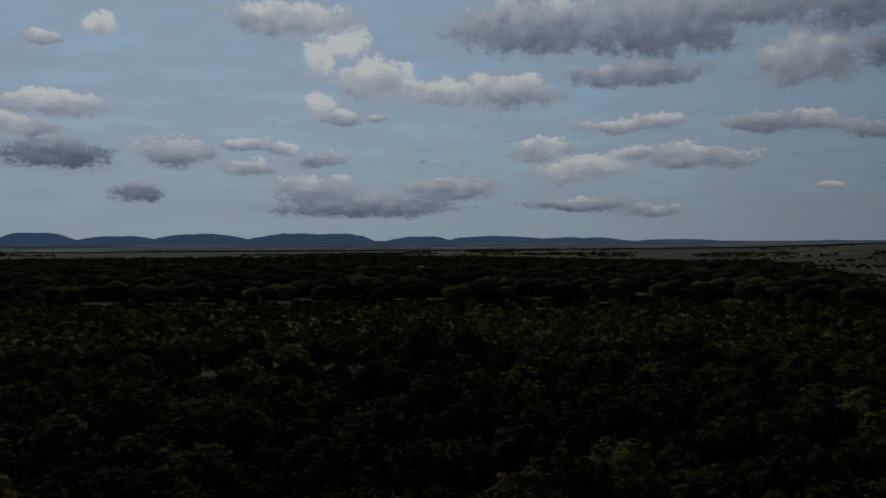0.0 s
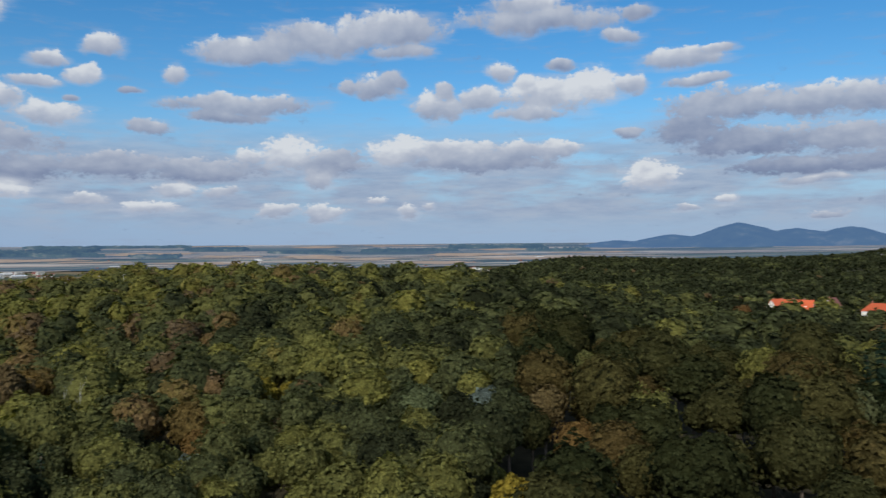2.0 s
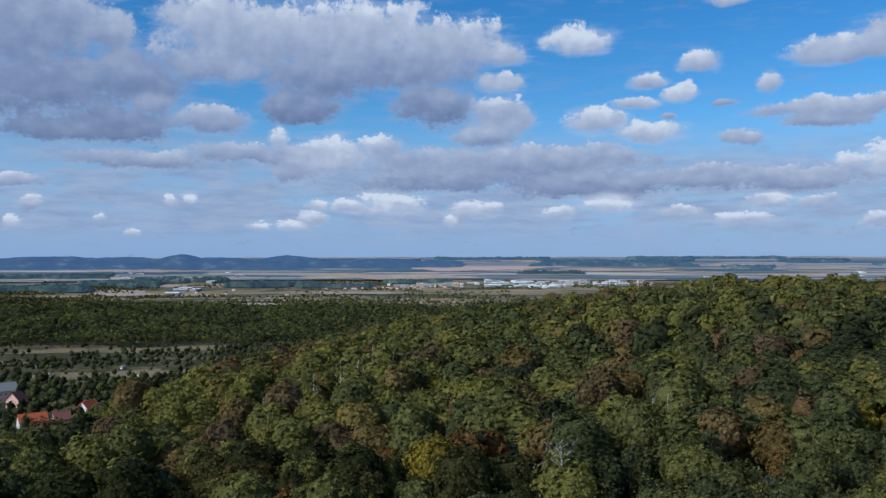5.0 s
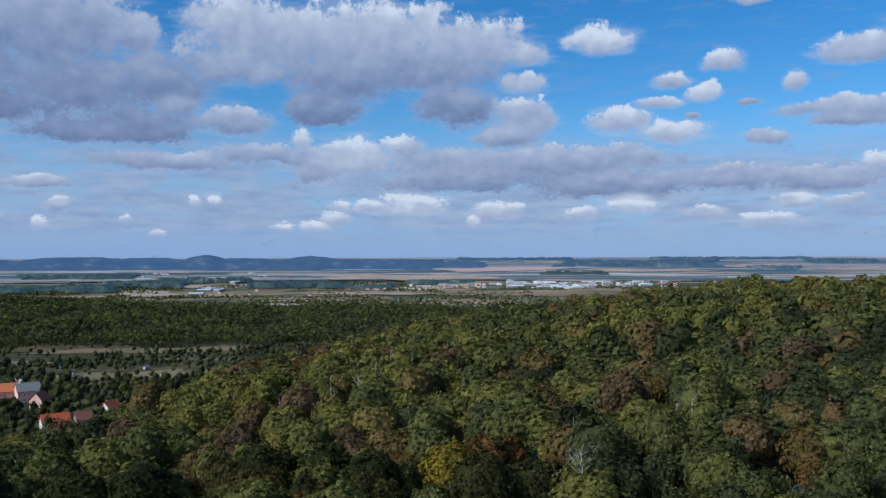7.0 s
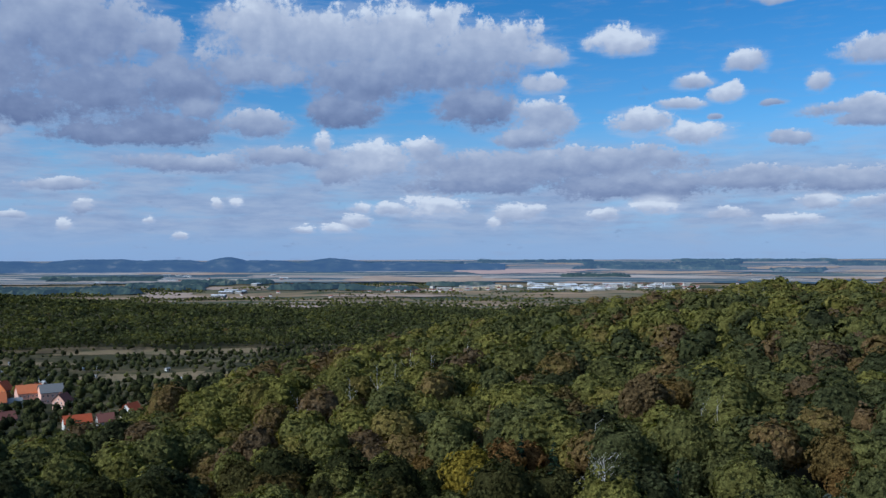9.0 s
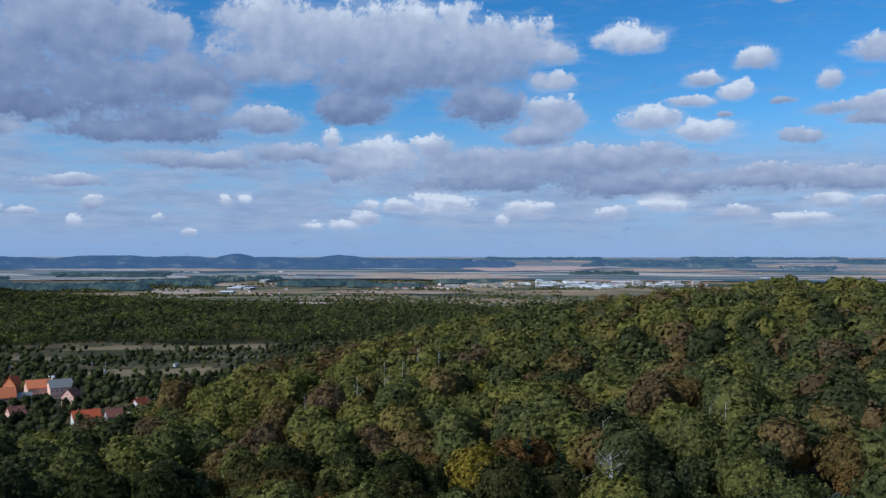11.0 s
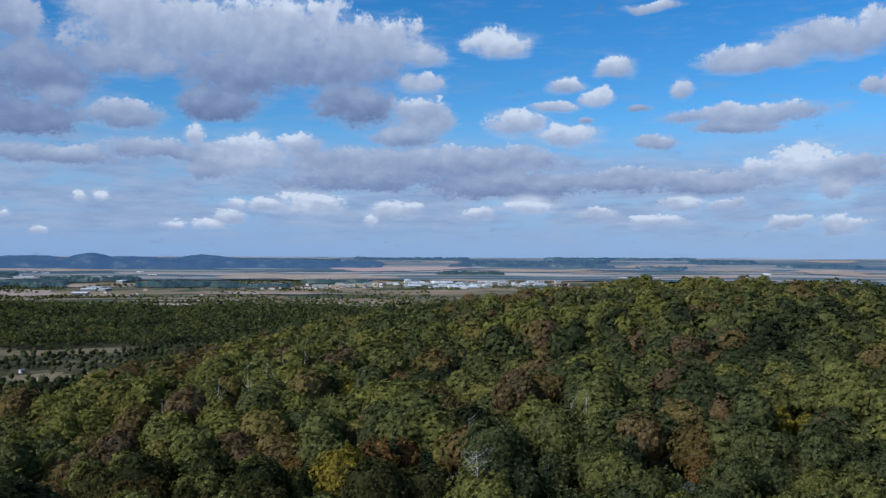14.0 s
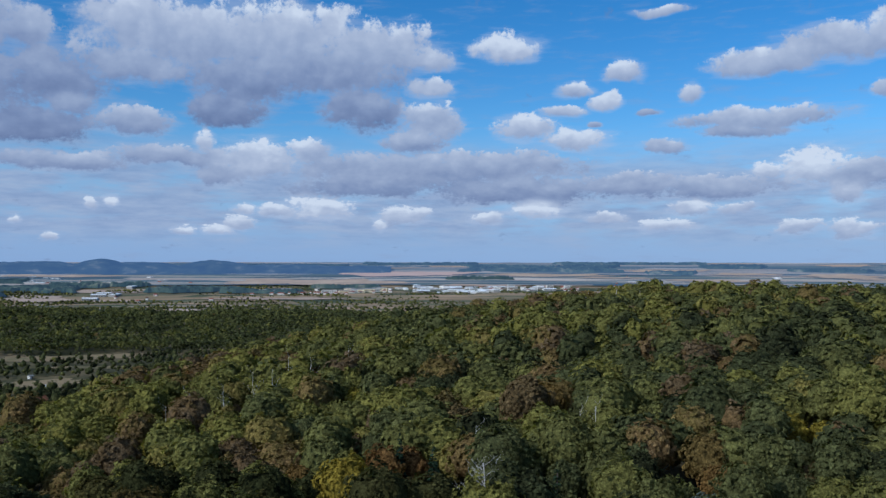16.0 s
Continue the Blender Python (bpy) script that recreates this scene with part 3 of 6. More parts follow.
PASTURE = material("pasture", meadow_colours((0.055, 0.060, 0.025), (0.075, 0.070, 0.03)), 1.0, 0.0, 0.1)

# ---- the lie of the land ----
RADII = (0, 110, 150, 200, 260, 320, 450, 650, 1000, 1500, 2200, 3000, 3700, 4300, 4950)
LAND = {}


def land(bearing, *heights):
    """The ground along one bearing from the middle: its height against EYE at each of RADII."""
    LAND[bearing] = heights


land(-45, -50, -50, -49.1, -48, -48, -48, -47, -44, -41, -40, -55, -48, -40, -20, 10)
land(0, -50, -50, -49.6, -49, -48.5, -48, -47, -44, -42, -40, -55, -48, -40, -22, 5)
land(20, -50, -50, -49.6, -49, -49, -49, -48, -42, -42, -55, -58, -45, -32, -18, -4)
land(28, -50, -50, -50, -50, -50, -50, -49, -47, -75, -70, -32, -14, -12, -10, -5)
land(30.5, -50, -50, -50, -51, -52, -53, -53, -58, -80, -74, -28, -13, -12, -10, -5)
land(32.5, -50, -50, -52, -55, -58, -61, -66, -78, -90, -76, -26, -12.5, -12, -10, -5)
land(34, -50, -52, -54.7, -58, -64, -70, -84, -93, -93, -78, -24, -12, -12, -10, -5)
land(44, -50, -51, -56, -70, -86, -96, -99, -99, -95, -60, -16, -20, -20, -15, -10)
land(51, -50, -52.5, -54, -69, -91, -101, -101, -100, -92, -50, -20, -35, -30, -22, -12)
land(55, -50, -52.5, -54.5, -63, -87, -100, -101, -100, -93, -49, -19, -60, -50, -34, -13)
land(60, -50, -52.5, -54, -58, -80, -96, -100, -100, -95, -47, -17, -90, -70, -45, -14)
land(62.5, -50, -52.5, -54, -57, -77, -94, -100, -100, -94, -38, -60, -105, -82, -48, -13)
land(66, -50, -52.5, -54.5, -55, -73, -91, -99, -100, -92, -31, -80, -125, -100, -55, -12)
land(76, -50, -52.5, -55, -55, -67, -87, -98, -100, -98, -75, -110, -135, -110, -60, -10)
land(84, -50, -52, -54.5, -54, -54, -72, -94, -100, -102, -93, -122, -136, -111, -60, -8)
land(92, -50, -52.5, -53, -51, -51, -51, -74, -98, -106, -104, -126, -136, -112, -60, -6)
land(100, -50, -52, -52, -50, -48, -46.5, -54, -88, -108, -106, -128, -137, -112, -60, -4)
land(108, -50, -51, -50.5, -50, -46, -41, -41, -72, -108, -110, -130, -137, -112, -60, -4)
land(116, -50, -51, -50.5, -50, -46, -39, -32, -50, -100, -115, -130, -137, -112, -60, -3)
land(125, -50, -51, -49, -46, -41, -35, -27, -46, -95, -118, -130, -137, -112, -60, -2)
land(132, -50, -50, -47, -43, -39, -33, -25, -46, -90, -118, -130, -137, -112, -60, 0)
land(140, -50, -50, -46, -42, -39, -36, -29, -50, -75, -100, -125, -135, -112, -60, 2)
land(151, -50, -50, -46.4, -42, -41.5, -41, -36, -48, -50, -33, -75, -120, -105, -55, 5)
land(159, -50, -50, -48.2, -46, -46.5, -47, -48, -50, -45, -42, -62, -110, -95, -50, 5)
land(169, -50, -50, -50, -50, -52, -54, -49, -50, -42, -36, -45, -80, -70, -40, 5)
land(171.5, -50, -50, -50, -50, -52.2, -54.4, -49.9, -49.1, -39.4, -36, -38, -67.1, -61.4, -35.7, 5)
land(173.2, -50, -50, -50, -50, -52.4, -54.7, -50.4, -48.6, -37.7, -35, 16, -58.6, -55.7, -32.9, 5)
land(174.8, -50, -50, -50, -50, -52.5, -55, -51, -48, -36, -33, 26, -50, -50, -30, 5)
land(176.5, -50, -50, -50, -50, -52.5, -55, -51, -48, -36, -31, -2, -50, -50, -30, 5)
land(179, -50, -50, -50, -50, -52.5, -55, -51, -48, -36, -30, -6, -50, -50, -30, 5)
land(200, -50, -50, -50, -50, -50, -50, -50, -48, -40, -20, -20, -40, -40, -25, 5)
land(315, -50, -50, -49.1, -48, -48, -48, -47, -44, -41, -40, -55, -48, -40, -20, 10)


R_FINE = np.concatenate([np.arange(0, 700, 10.0), np.arange(700, 2000, 25.0), np.arange(2000, 4951, 50.0)])
A_FINE = np.arange(-45, 316, 1.0)


def blurred(table, axis, width):
    k = np.exp(-0.5 * (np.arange(-3 * width, 3 * width + 1) / width) ** 2)
    pad = [(0, 0), (0, 0)]
    pad[axis] = (3 * width, 3 * width)
    return np.apply_along_axis(lambda v: np.convolve(v, k / k.sum(), "valid"), axis, np.pad(table, pad, mode="edge"))


keys_a = sorted(LAND)
along = np.array([np.interp(R_FINE, RADII, LAND[a]) for a in keys_a])
HEIGHTS = np.array([np.interp(A_FINE, keys_a, along[:, j]) for j in range(len(R_FINE))]).T
HEIGHTS = EYE + blurred(blurred(HEIGHTS, 1, 2), 0, 2)


def bearing_of(x, y):
    a = np.degrees(np.arctan2(x, y))
    return np.where(a < -45, a + 360, a)


def ground_z(x, y):
    """The height of the ground, for arrays or numbers."""
    x, y = np.asarray(x, float), np.asarray(y, float)
    a, r = bearing_of(x, y) + 45, np.minimum(np.hypot(x, y), 4949.0)
    j = np.interp(r, R_FINE, np.arange(len(R_FINE)))
    i0, j0 = np.clip(a.astype(int), 0, 359), np.clip(j.astype(int), 0, len(R_FINE) - 2)
    u, v = a - i0, j - j0
    z = (HEIGHTS[i0, j0] * (1 - u) + HEIGHTS[i0 + 1, j0] * u) * (1 - v) + (HEIGHTS[i0, j0 + 1] * (1 - u) + HEIGHTS[i0 + 1, j0 + 1] * u) * v
    return z + 1.2 * np.sin(x / 37.0) * np.cos(y / 29.0) * np.clip(r / 200, 0, 1)


def at(bearing, r):
    """The place on the ground at that bearing and distance."""
    x, y = r * math.sin(radians(bearing)), r * math.cos(radians(bearing))
    return x, y, float(ground_z(x, y))


def mesh_from(name, verts, faces, mat, smooth=False):
    """A mesh from arrays of vertices and of triangles or quads."""
    me = bpy.data.meshes.new(name)
    verts, faces = np.asarray(verts, np.float32), np.asarray(faces, np.int32)
    k = faces.shape[1]
    me.vertices.add(len(verts))
    me.vertices.foreach_set("co", verts.ravel())
    me.loops.add(faces.size)
    me.loops.foreach_set("vertex_index", faces.ravel())
    me.polygons.add(len(faces))
    me.polygons.foreach_set("loop_start", np.arange(0, faces.size, k, dtype=np.int32))
    me.update(calc_edges=True)
    me.polygons.foreach_set("use_smooth", np.broadcast_to(np.asarray(smooth, bool), (len(faces),)).copy())
    me.materials.append(mat)
    me.validate()
    return me


def grid_faces(rows, cols):
    i, j = np.meshgrid(np.arange(rows - 1), np.arange(cols - 1), indexing="ij")
    a = (i * cols + j).ravel()
    return np.stack([a, a + cols, a + cols + 1, a + 1], 1)


# one sheet of ground out to the horizon
g_r = R_FINE
ga, gr = np.meshgrid(np.radians(np.arange(-45, 316, 1.5)), g_r, indexing="ij")
gx, gy = gr * np.sin(ga), gr * np.cos(ga)
gv = np.stack([gx.ravel(), gy.ravel(), ground_z(gx, gy).ravel()], 1)
ground = new("ground", mesh_from("ground", gv, grid_faces(*ga.shape)[:, ::-1], GROUND, True))
tagged(ground, "rolling land with dry grass, stubble and green fields", "ground", kind="structure")


def draped(name, bearing, r, half_a, half_r, mat, label, seed, lift=0.5):
    """A field that lies on the ground, with an uneven outline."""
    rnd = np.random.default_rng(seed)
    n, rings = 40, 6
    th = np.linspace(0, 2 * np.pi, n, endpoint=False)
    wob = 1 + 0.18 * np.sin(2 * th + rnd.uniform(0, 6)) + 0.16 * np.sin(5 * th + rnd.uniform(0, 6)) + 0.1 * np.sin(9 * th + rnd.uniform(0, 6)) + rnd.uniform(-0.08, 0.08, n)
    cx, cy = r * math.sin(radians(bearing)), r * math.cos(radians(bearing))
    out_x, out_y = math.sin(radians(bearing)), math.cos(radians(bearing))
    verts = [(cx, cy)]
    for k in range(1, rings + 1):
        q = k / rings
        sx, sy = q * wob * np.cos(th) * half_a, q * wob * np.sin(th) * half_r
        verts += list(zip(cx + sx * out_y + sy * out_x, cy - sx * out_x + sy * out_y))
    v = np.array(verts)
    v = np.column_stack([v, ground_z(v[:, 0], v[:, 1]) + lift])
    bm = bmesh.new()
    bv = [bm.verts.new(p) for p in v]
    for i in range(n):
        bm.faces.new((bv[0], bv[1 + i], bv[1 + (i + 1) % n]))
        for k in range(rings - 1):
            a, b = 1 + k * n + i, 1 + k * n + (i + 1) % n
            bm.faces.new((bv[a], bv[a + n], bv[b + n], bv[b]))
    bmesh.ops.recalc_face_normals(bm, faces=bm.faces)
    me = bpy.data.meshes.new(name)
    bm.to_mesh(me)
    bm.free()
    if sum(p.normal.z for p in me.polygons) < 0:
        me.flip_normals()
    me.materials.append(mat)
    return tagged(new(name, me), label, "field", kind="structure")


# ---- trees ----
def unit(v):
    return v / np.maximum(np.linalg.norm(v, axis=-1, keepdims=True), 1e-9)


def ball(steps):
    """The corners and triangles of a ball of 20 faces, each cut in four at every step."""
    g = (1 + 5 ** 0.5) / 2
    v = [(-1, g, 0), (1, g, 0), (-1, -g, 0), (1, -g, 0), (0, -1, g), (0, 1, g), (0, -1, -g), (0, 1, -g), (g, 0, -1), (g, 0, 1), (-g, 0, -1), (-g, 0, 1)]
    f = [(0, 11, 5), (0, 5, 1), (0, 1, 7), (0, 7, 10), (0, 10, 11), (1, 5, 9), (5, 11, 4), (11, 10, 2), (10, 7, 6), (7, 1, 8),
         (3, 9, 4), (3, 4, 2), (3, 2, 6), (3, 6, 8), (3, 8, 9), (4, 9, 5), (2, 4, 11), (6, 2, 10), (8, 6, 7), (9, 8, 1)]
    for _ in range(steps):
        seen, out = {}, []
        for a, b, c in f:
            m = []
            for p, q in ((a, b), (b, c), (c, a)):
                key = (min(p, q), max(p, q))
                if key not in seen:
                    seen[key] = len(v)
                    v.append(tuple((v[p][k] + v[q][k]) / 2 for k in range(3)))
                m.append(seen[key])
            out += [(a, m[0], m[2]), (b, m[1], m[0]), (c, m[2], m[1]), (m[0], m[1], m[2])]
        f = out
    return unit(np.array(v, float)), np.array(f)


BALLS = [ball(0), ball(1)]
HALF_BALL = (np.array([(math.cos(a) * r, math.sin(a) * r, z) for z, r in ((-0.55, 0.88), (0.4, 0.9)) for a in np.arange(5) * 2 * math.pi / 5] + [(0, 0, 0.88)]),
             np.array([(i, (i + 1) % 5, 5 + i) for i in range(5)] + [((i + 1) % 5, 5 + (i + 1) % 5, 5 + i) for i in range(5)] + [(5 + i, 5 + (i + 1) % 5, 10) for i in range(5)]))


def leaf_tufts(points, normals, size, rnd, fold=0.3, loose=0.26):
    """Folded sprays of leaves at the points: two wings that meet in a raised ridge, each spray turned its own way."""
    n = len(points)
    nr = unit(normals + rnd.normal(0, loose, (n, 3)) + np.array([0, 0, 0.2]))
    side = unit(np.cross(nr, rnd.normal(0, 1, (n, 3))))
    up = np.cross(nr, side)
    s = size * rnd.uniform(0.6, 1.4, (n, 1))
    ridge = nr * s * rnd.uniform(0.4, 1.4, (n, 1)) * fold
    v = np.stack([points + up * s * 0.75 + ridge, points - up * s * 0.7 + ridge * 0.6, points + side * s * rnd.uniform(0.6, 1.0, (n, 1)) - ridge * 0.6,
                  points - side * s * rnd.uniform(0.6, 1.0, (n, 1)) - ridge * 0.6], 1).reshape(-1, 3)
    k = 4 * np.arange(n)[:, None, None]
    return v, (k + np.array([(0, 1, 2), (1, 0, 3)])[None]).reshape(-1, 3)


def broadleaf(seed, leaves, size, lobes, steps, half=4.8, low=4.0, top=16.0):
    """A closed crown that swells into rounded boughs with folds between them, with tufts of leaves all over."""
    rnd = np.random.default_rng(seed)
    mid = np.array([0, 0, low + 0.52 * (top - low)])
    rad = np.array([half * rnd.uniform(0.9, 1.1), half * rnd.uniform(0.9, 1.1), 0.47 * (top - low)])
    k = np.arange(lobes) + 0.5
    zz = 1 - 1.6 * k / lobes
    ph = k * 2.39996 + rnd.uniform(0, 6)
    d = unit(np.stack([np.sqrt(1 - zz ** 2) * np.cos(ph), np.sqrt(1 - zz ** 2) * np.sin(ph), zz], 1) + rnd.normal(0, 0.17, (lobes, 3)))
    swell = rnd.uniform(0.45, 1.0, lobes)
    width = rnd.uniform(0.7, 1.2, lobes) * 0.33 * (12.6 / lobes) ** 0.5
    lean = rnd.uniform(0, 6.28, 2)

    def reach(q):
        bough = (swell * np.exp((q @ d.T - 1) / width ** 2)).max(1)
        az = np.arctan2(q[:, 1], q[:, 0])
        r = (0.72 + 0.34 * bough) * (1 + 0.09 * np.sin(az * 2 + lean[0]) + 0.06 * np.sin(az * 3 + lean[1] + 3 * q[:, 2]))
        return r[:, None]

    def place(q, out):
        p = q * reach(q) * out
        p[:, 2] = np.where(p[:, 2] < 0, p[:, 2] * 0.9, p[:, 2])
        return mid + p * rad

    bv, bf = BALLS[steps]
    v = place(bv, rnd.uniform(0.90, 0.97, (len(bv), 1)))
    q = unit(rnd.normal(0, 1, (leaves, 3)) + np.array([0, 0, 0.45]))
    lv, lf = leaf_tufts(place(q, rnd.uniform(0.96, 1.04, (leaves, 1))), q / rad * half, size, rnd)
    return np.concatenate([v, lv]), np.concatenate([bf, lf + len(v)]), np.concatenate([np.ones(len(bf), bool), np.zeros(len(lf), bool)])


def conifer(seed, tiers=13, per=15, half=3.4, low=2.0, top=20.0):
    """Drooping branches in tiers, each a bent spray of needles."""
    rnd = np.random.default_rng(seed)
    vs, fs, k = [], [], 0
    for i in range(tiers):
        u = i / (tiers - 1)
        z, reach = low + (top - low) * u, half * (1 - u) ** 0.85 + 0.25
        for j in range(per):
            a = rnd.uniform(0, 2 * np.pi)
            out, side = np.array([np.cos(a), np.sin(a), 0]), np.array([-np.sin(a), np.cos(a), 0])
            L, w = reach * rnd.uniform(0.75, 1.15), 0.26 * reach + 0.25
            z0 = z + rnd.uniform(-0.5, 0.5)
            pts = [out * 0.1 + side * w * 0.4, out * 0.1 - side * w * 0.4, out * L * 0.6 - side * w + [0, 0, -0.15 * L], out * L + [0, 0, -0.42 * L],
                   out * L * 0.6 + side * w + [0, 0, -0.15 * L]]
            pts = [q + np.array([0, 0, z0]) for q in pts]
            vs += pts
            fs += [(k, k + 1, k + 2, k + 4), (k + 4, k + 2, k + 3, k + 3)]
            k += 5
    f = np.array(fs)
    tri = np.concatenate([f[:, [0, 1, 2]], f[::2][:, [0, 2, 3]]])
    return np.array(vs), tri[(tri[:, 0] != tri[:, 1]) & (tri[:, 1] != tri[:, 2])]


def trunk_mesh(name, mat, tall, thick, limbs, seed, twigs=0):
    """A tapered trunk with limbs, and finer branches on those of bare trees."""
    rnd = random.Random(seed)
    bm = bmesh.new()

    def rod(p, q, r0, r1, sides=6):
        d = (q - p).normalized()
        s = d.orthogonal().normalized()
        t = d.cross(s)
        ring = [[bm.verts.new(c + (s * math.cos(a) + t * math.sin(a)) * r) for a in [2 * math.pi * i / sides for i in range(sides)]] for c, r in ((p, r0), (q, r1))]
        for i in range(sides):
            bm.faces.new((ring[0][i], ring[0][(i + 1) % sides], ring[1][(i + 1) % sides], ring[1][i]))
        bm.faces.new(ring[1])

    p, r = Vector((0, 0, -1.0)), thick
    joints = []
    for i in range(5):
        q = p + Vector((rnd.uniform(-0.25, 0.25), rnd.uniform(-0.25, 0.25), (tall + 1) / 5))
        rod(p, q, r, r * 0.78, 7)
        joints.append((p, q, r))
        p, r = q, r * 0.78
    for i in range(limbs):
        u = rnd.uniform(0.4, 0.98)
        k = min(4, int(u * 5))
        a, b, r = joints[k]
        s = a.lerp(b, u * 5 - k)
        az, rise, L = rnd.uniform(0, 6.28), rnd.uniform(0.35, 0.95), tall * rnd.uniform(0.18, 0.34) * (1.25 - 0.7 * u)
        m = s + Vector((math.cos(az), math.sin(az), rise)) * L * 0.55
        e = m + Vector((math.cos(az + 0.3), math.sin(az + 0.3), rise + 0.5)) * L * 0.5
        rod(s, m, r * 0.5, r * 0.32, 5)
        rod(m, e, r * 0.32, r * 0.1, 5)
        for j in range(twigs):
            c = s.lerp(m, rnd.uniform(0.4, 1)) if j % 2 else m.lerp(e, rnd.uniform(0, 0.9))
            w = rnd.uniform(0, 6.28)
            rod(c, c + Vector((math.cos(w), math.sin(w), rnd.uniform(0.4, 1.2))) * L * rnd.uniform(0.25, 0.5), r * 0.2, r * 0.05, 4)
    me = bpy.data.meshes.new(name)
    bm.to_mesh(me)
    bm.free()
    me.materials.append(mat)
    return me


TRUNK = trunk_mesh("trunk", BARK, 11.0, 0.32, 5, 1)
SPRUCE_TRUNK = trunk_mesh("spruce_trunk", BARK, 18.5, 0.28, 0, 2)
SLIM_TRUNK = trunk_mesh("slim_trunk", PALE_BARK, 15.5, 0.10, 7, 3, 2)
CROWNS = [broadleaf(10 + i, 860, 0.44, 20 + 4 * i, 1, 4.3 + 0.3 * i, 4.2, 14.0 + 0.8 * i) for i in range(5)]


def make_tree(name, label, crown, trunk, place, scale, turn):
    """A tree: an Empty at its foot with a trunk and a crown."""
    root = tagged(new(name), label, "tree", "trees of the wood")
    root.empty_display_size = 1
    t = new("trunk", trunk)
    t.parent = root
    if crown is not None:
        c = new("crown", crown)
        c.parent = root
    root.matrix_basis = pose(*place, 0, 0, turn) @ Matrix.Diagonal((scale, scale, scale * random.uniform(0.93, 1.08), 1))
    return root


CROWN_MESH = {}
for key, mat in (("mixed", LEAVES), ("yellow", LEAF_YELLOW), ("brown", LEAF_BROWN), ("pale", LEAF_PALE), ("silver", LEAF_SILVER), ("dark", LEAF_DARK_SHADED)):
    for i, (v, f, s) in enumerate(CROWNS):
        if key in ("mixed", "dark") or i < 2:
            CROWN_MESH[key, i] = mesh_from("crown_" + key, v, f, mat, s)
for i in range(2):
    v, f = conifer(40 + i, half=3.2 + 0.5 * i)
    CROWN_MESH["needles", i] = mesh_from("crown_needles", v, f, NEEDLES)

LABELS = {"dark": "broadleaf tree with a dense rounded crown in dark green and shade tones", "mixed": "broadleaf tree in green and olive early autumn leaf", "yellow": "broadleaf tree with golden yellow autumn leaves",
          "brown": "broadleaf tree with rust brown autumn leaves", "pale": "broadleaf tree with pale grey-green leaves",
          "silver": "tree with silvery blue-grey leaves", "needles": "dark green spruce among broadleaf trees"}
NAMES = {"dark": "dark_tree", "mixed": "broadleaf_tree", "yellow": "yellow_tree", "brown": "brown_tree", "pale": "pale_tree", "silver": "silver_tree", "needles": "spruce_tree"}
TAKEN = []


def tree(kind, bearing, r, scale=1.0):
    x, y, z = at(bearing, r)
    TAKEN.append((x, y, 3.6 * scale))
    if kind == "yellow":
        TAKEN.append((*at(bearing, r - 9)[:2], 2.5))
    v = random.randrange(5 if kind in ("mixed", "dark") else 2)
    return make_tree(NAMES[kind], LABELS[kind], CROWN_MESH[kind, v], SPRUCE_TRUNK if kind == "needles" else TRUNK, (x, y, z), scale, random.uniform(0, 360))


# trees that stand out by their colour or shape
for kind, a, r, s in (("yellow", 103.5, 154, 1.2), ("yellow", 104.0, 238, 0.9), ("yellow", 131.4, 192, 0.9), ("yellow", 133.2, 196, 0.8), ("yellow", 96.6, 226, 0.8), ("yellow", 91.0, 205, 0.8), ("yellow", 127.0, 250, 0.9),
                      ("brown", 96.2, 184, 0.85), ("brown", 97.6, 187, 0.8), ("brown", 106.0, 166, 1.0), ("brown", 107.5, 169, 1.0), ("brown", 109.8, 208, 1.2), ("brown", 110.9, 200, 1.1), ("brown", 115.2, 200, 1.6), ("brown", 116.6, 211, 1.4),
                      ("brown", 83.1, 174, 0.9), ("brown", 84.3, 178, 0.85), ("brown", 128.4, 154, 0.95), ("brown", 127.2, 160, 0.85), ("brown", 129.1, 350, 1.1), ("brown", 130.4, 356, 1.1), ("brown", 128.0, 362, 1.0), ("brown", 124.0, 330, 0.9),
                      ("brown", 100.5, 172, 0.8), ("brown", 93.5, 300, 0.9), ("brown", 112.0, 420, 1.0), ("brown", 114.5, 430, 1.1), ("brown", 109.0, 425, 0.9), ("brown", 139.0, 215, 0.9), ("brown", 153.5, 150, 1.0), ("brown", 134.0, 240, 0.9),
                      ("brown", 151.3, 168, 1.15), ("brown", 163.3, 440, 1.2), ("brown", 162.2, 268, 1.1), ("brown", 168.0, 300, 1.2), ("brown", 166.5, 458, 1.3), ("brown", 169.0, 470, 1.1), ("pale", 137.7, 266, 1.15), ("pale", 144.1, 350, 1.1), ("pale", 145.8, 300, 1.0), ("pale", 158.5, 240, 1.0), ("pale", 120.5, 250, 1.0),
                      ("silver", 146.9, 172, 1.0), ("silver", 126.6, 148, 0.8), ("yellow", 149.5, 120, 1.0), ("dark", 169.0, 165, 1.5), ("dark", 177.5, 150, 1.7), ("dark", 158.5, 150, 1.5), ("dark", 161.0, 190, 1.5), ("dark", 167.8, 246, 1.7), ("dark", 174.4, 280, 1.7)):
    tree(kind, a, r, s)
for a, r, s in ((172.0, 236, 1.5), (173.5, 246, 1.6), (175.2, 240, 1.45), (171.0, 262, 1.15), (177.0, 255, 1.3), (168.4, 255, 0.9), (174.5, 270, 1.2), (172.7, 262, 1.2), (176.0, 232, 1.2), (154.5, 132, 0.8), (109.2, 160, 0.8), (107.0, 165, 0.85), (117.2, 150, 0.8)):
    tree("needles", a, r, s)

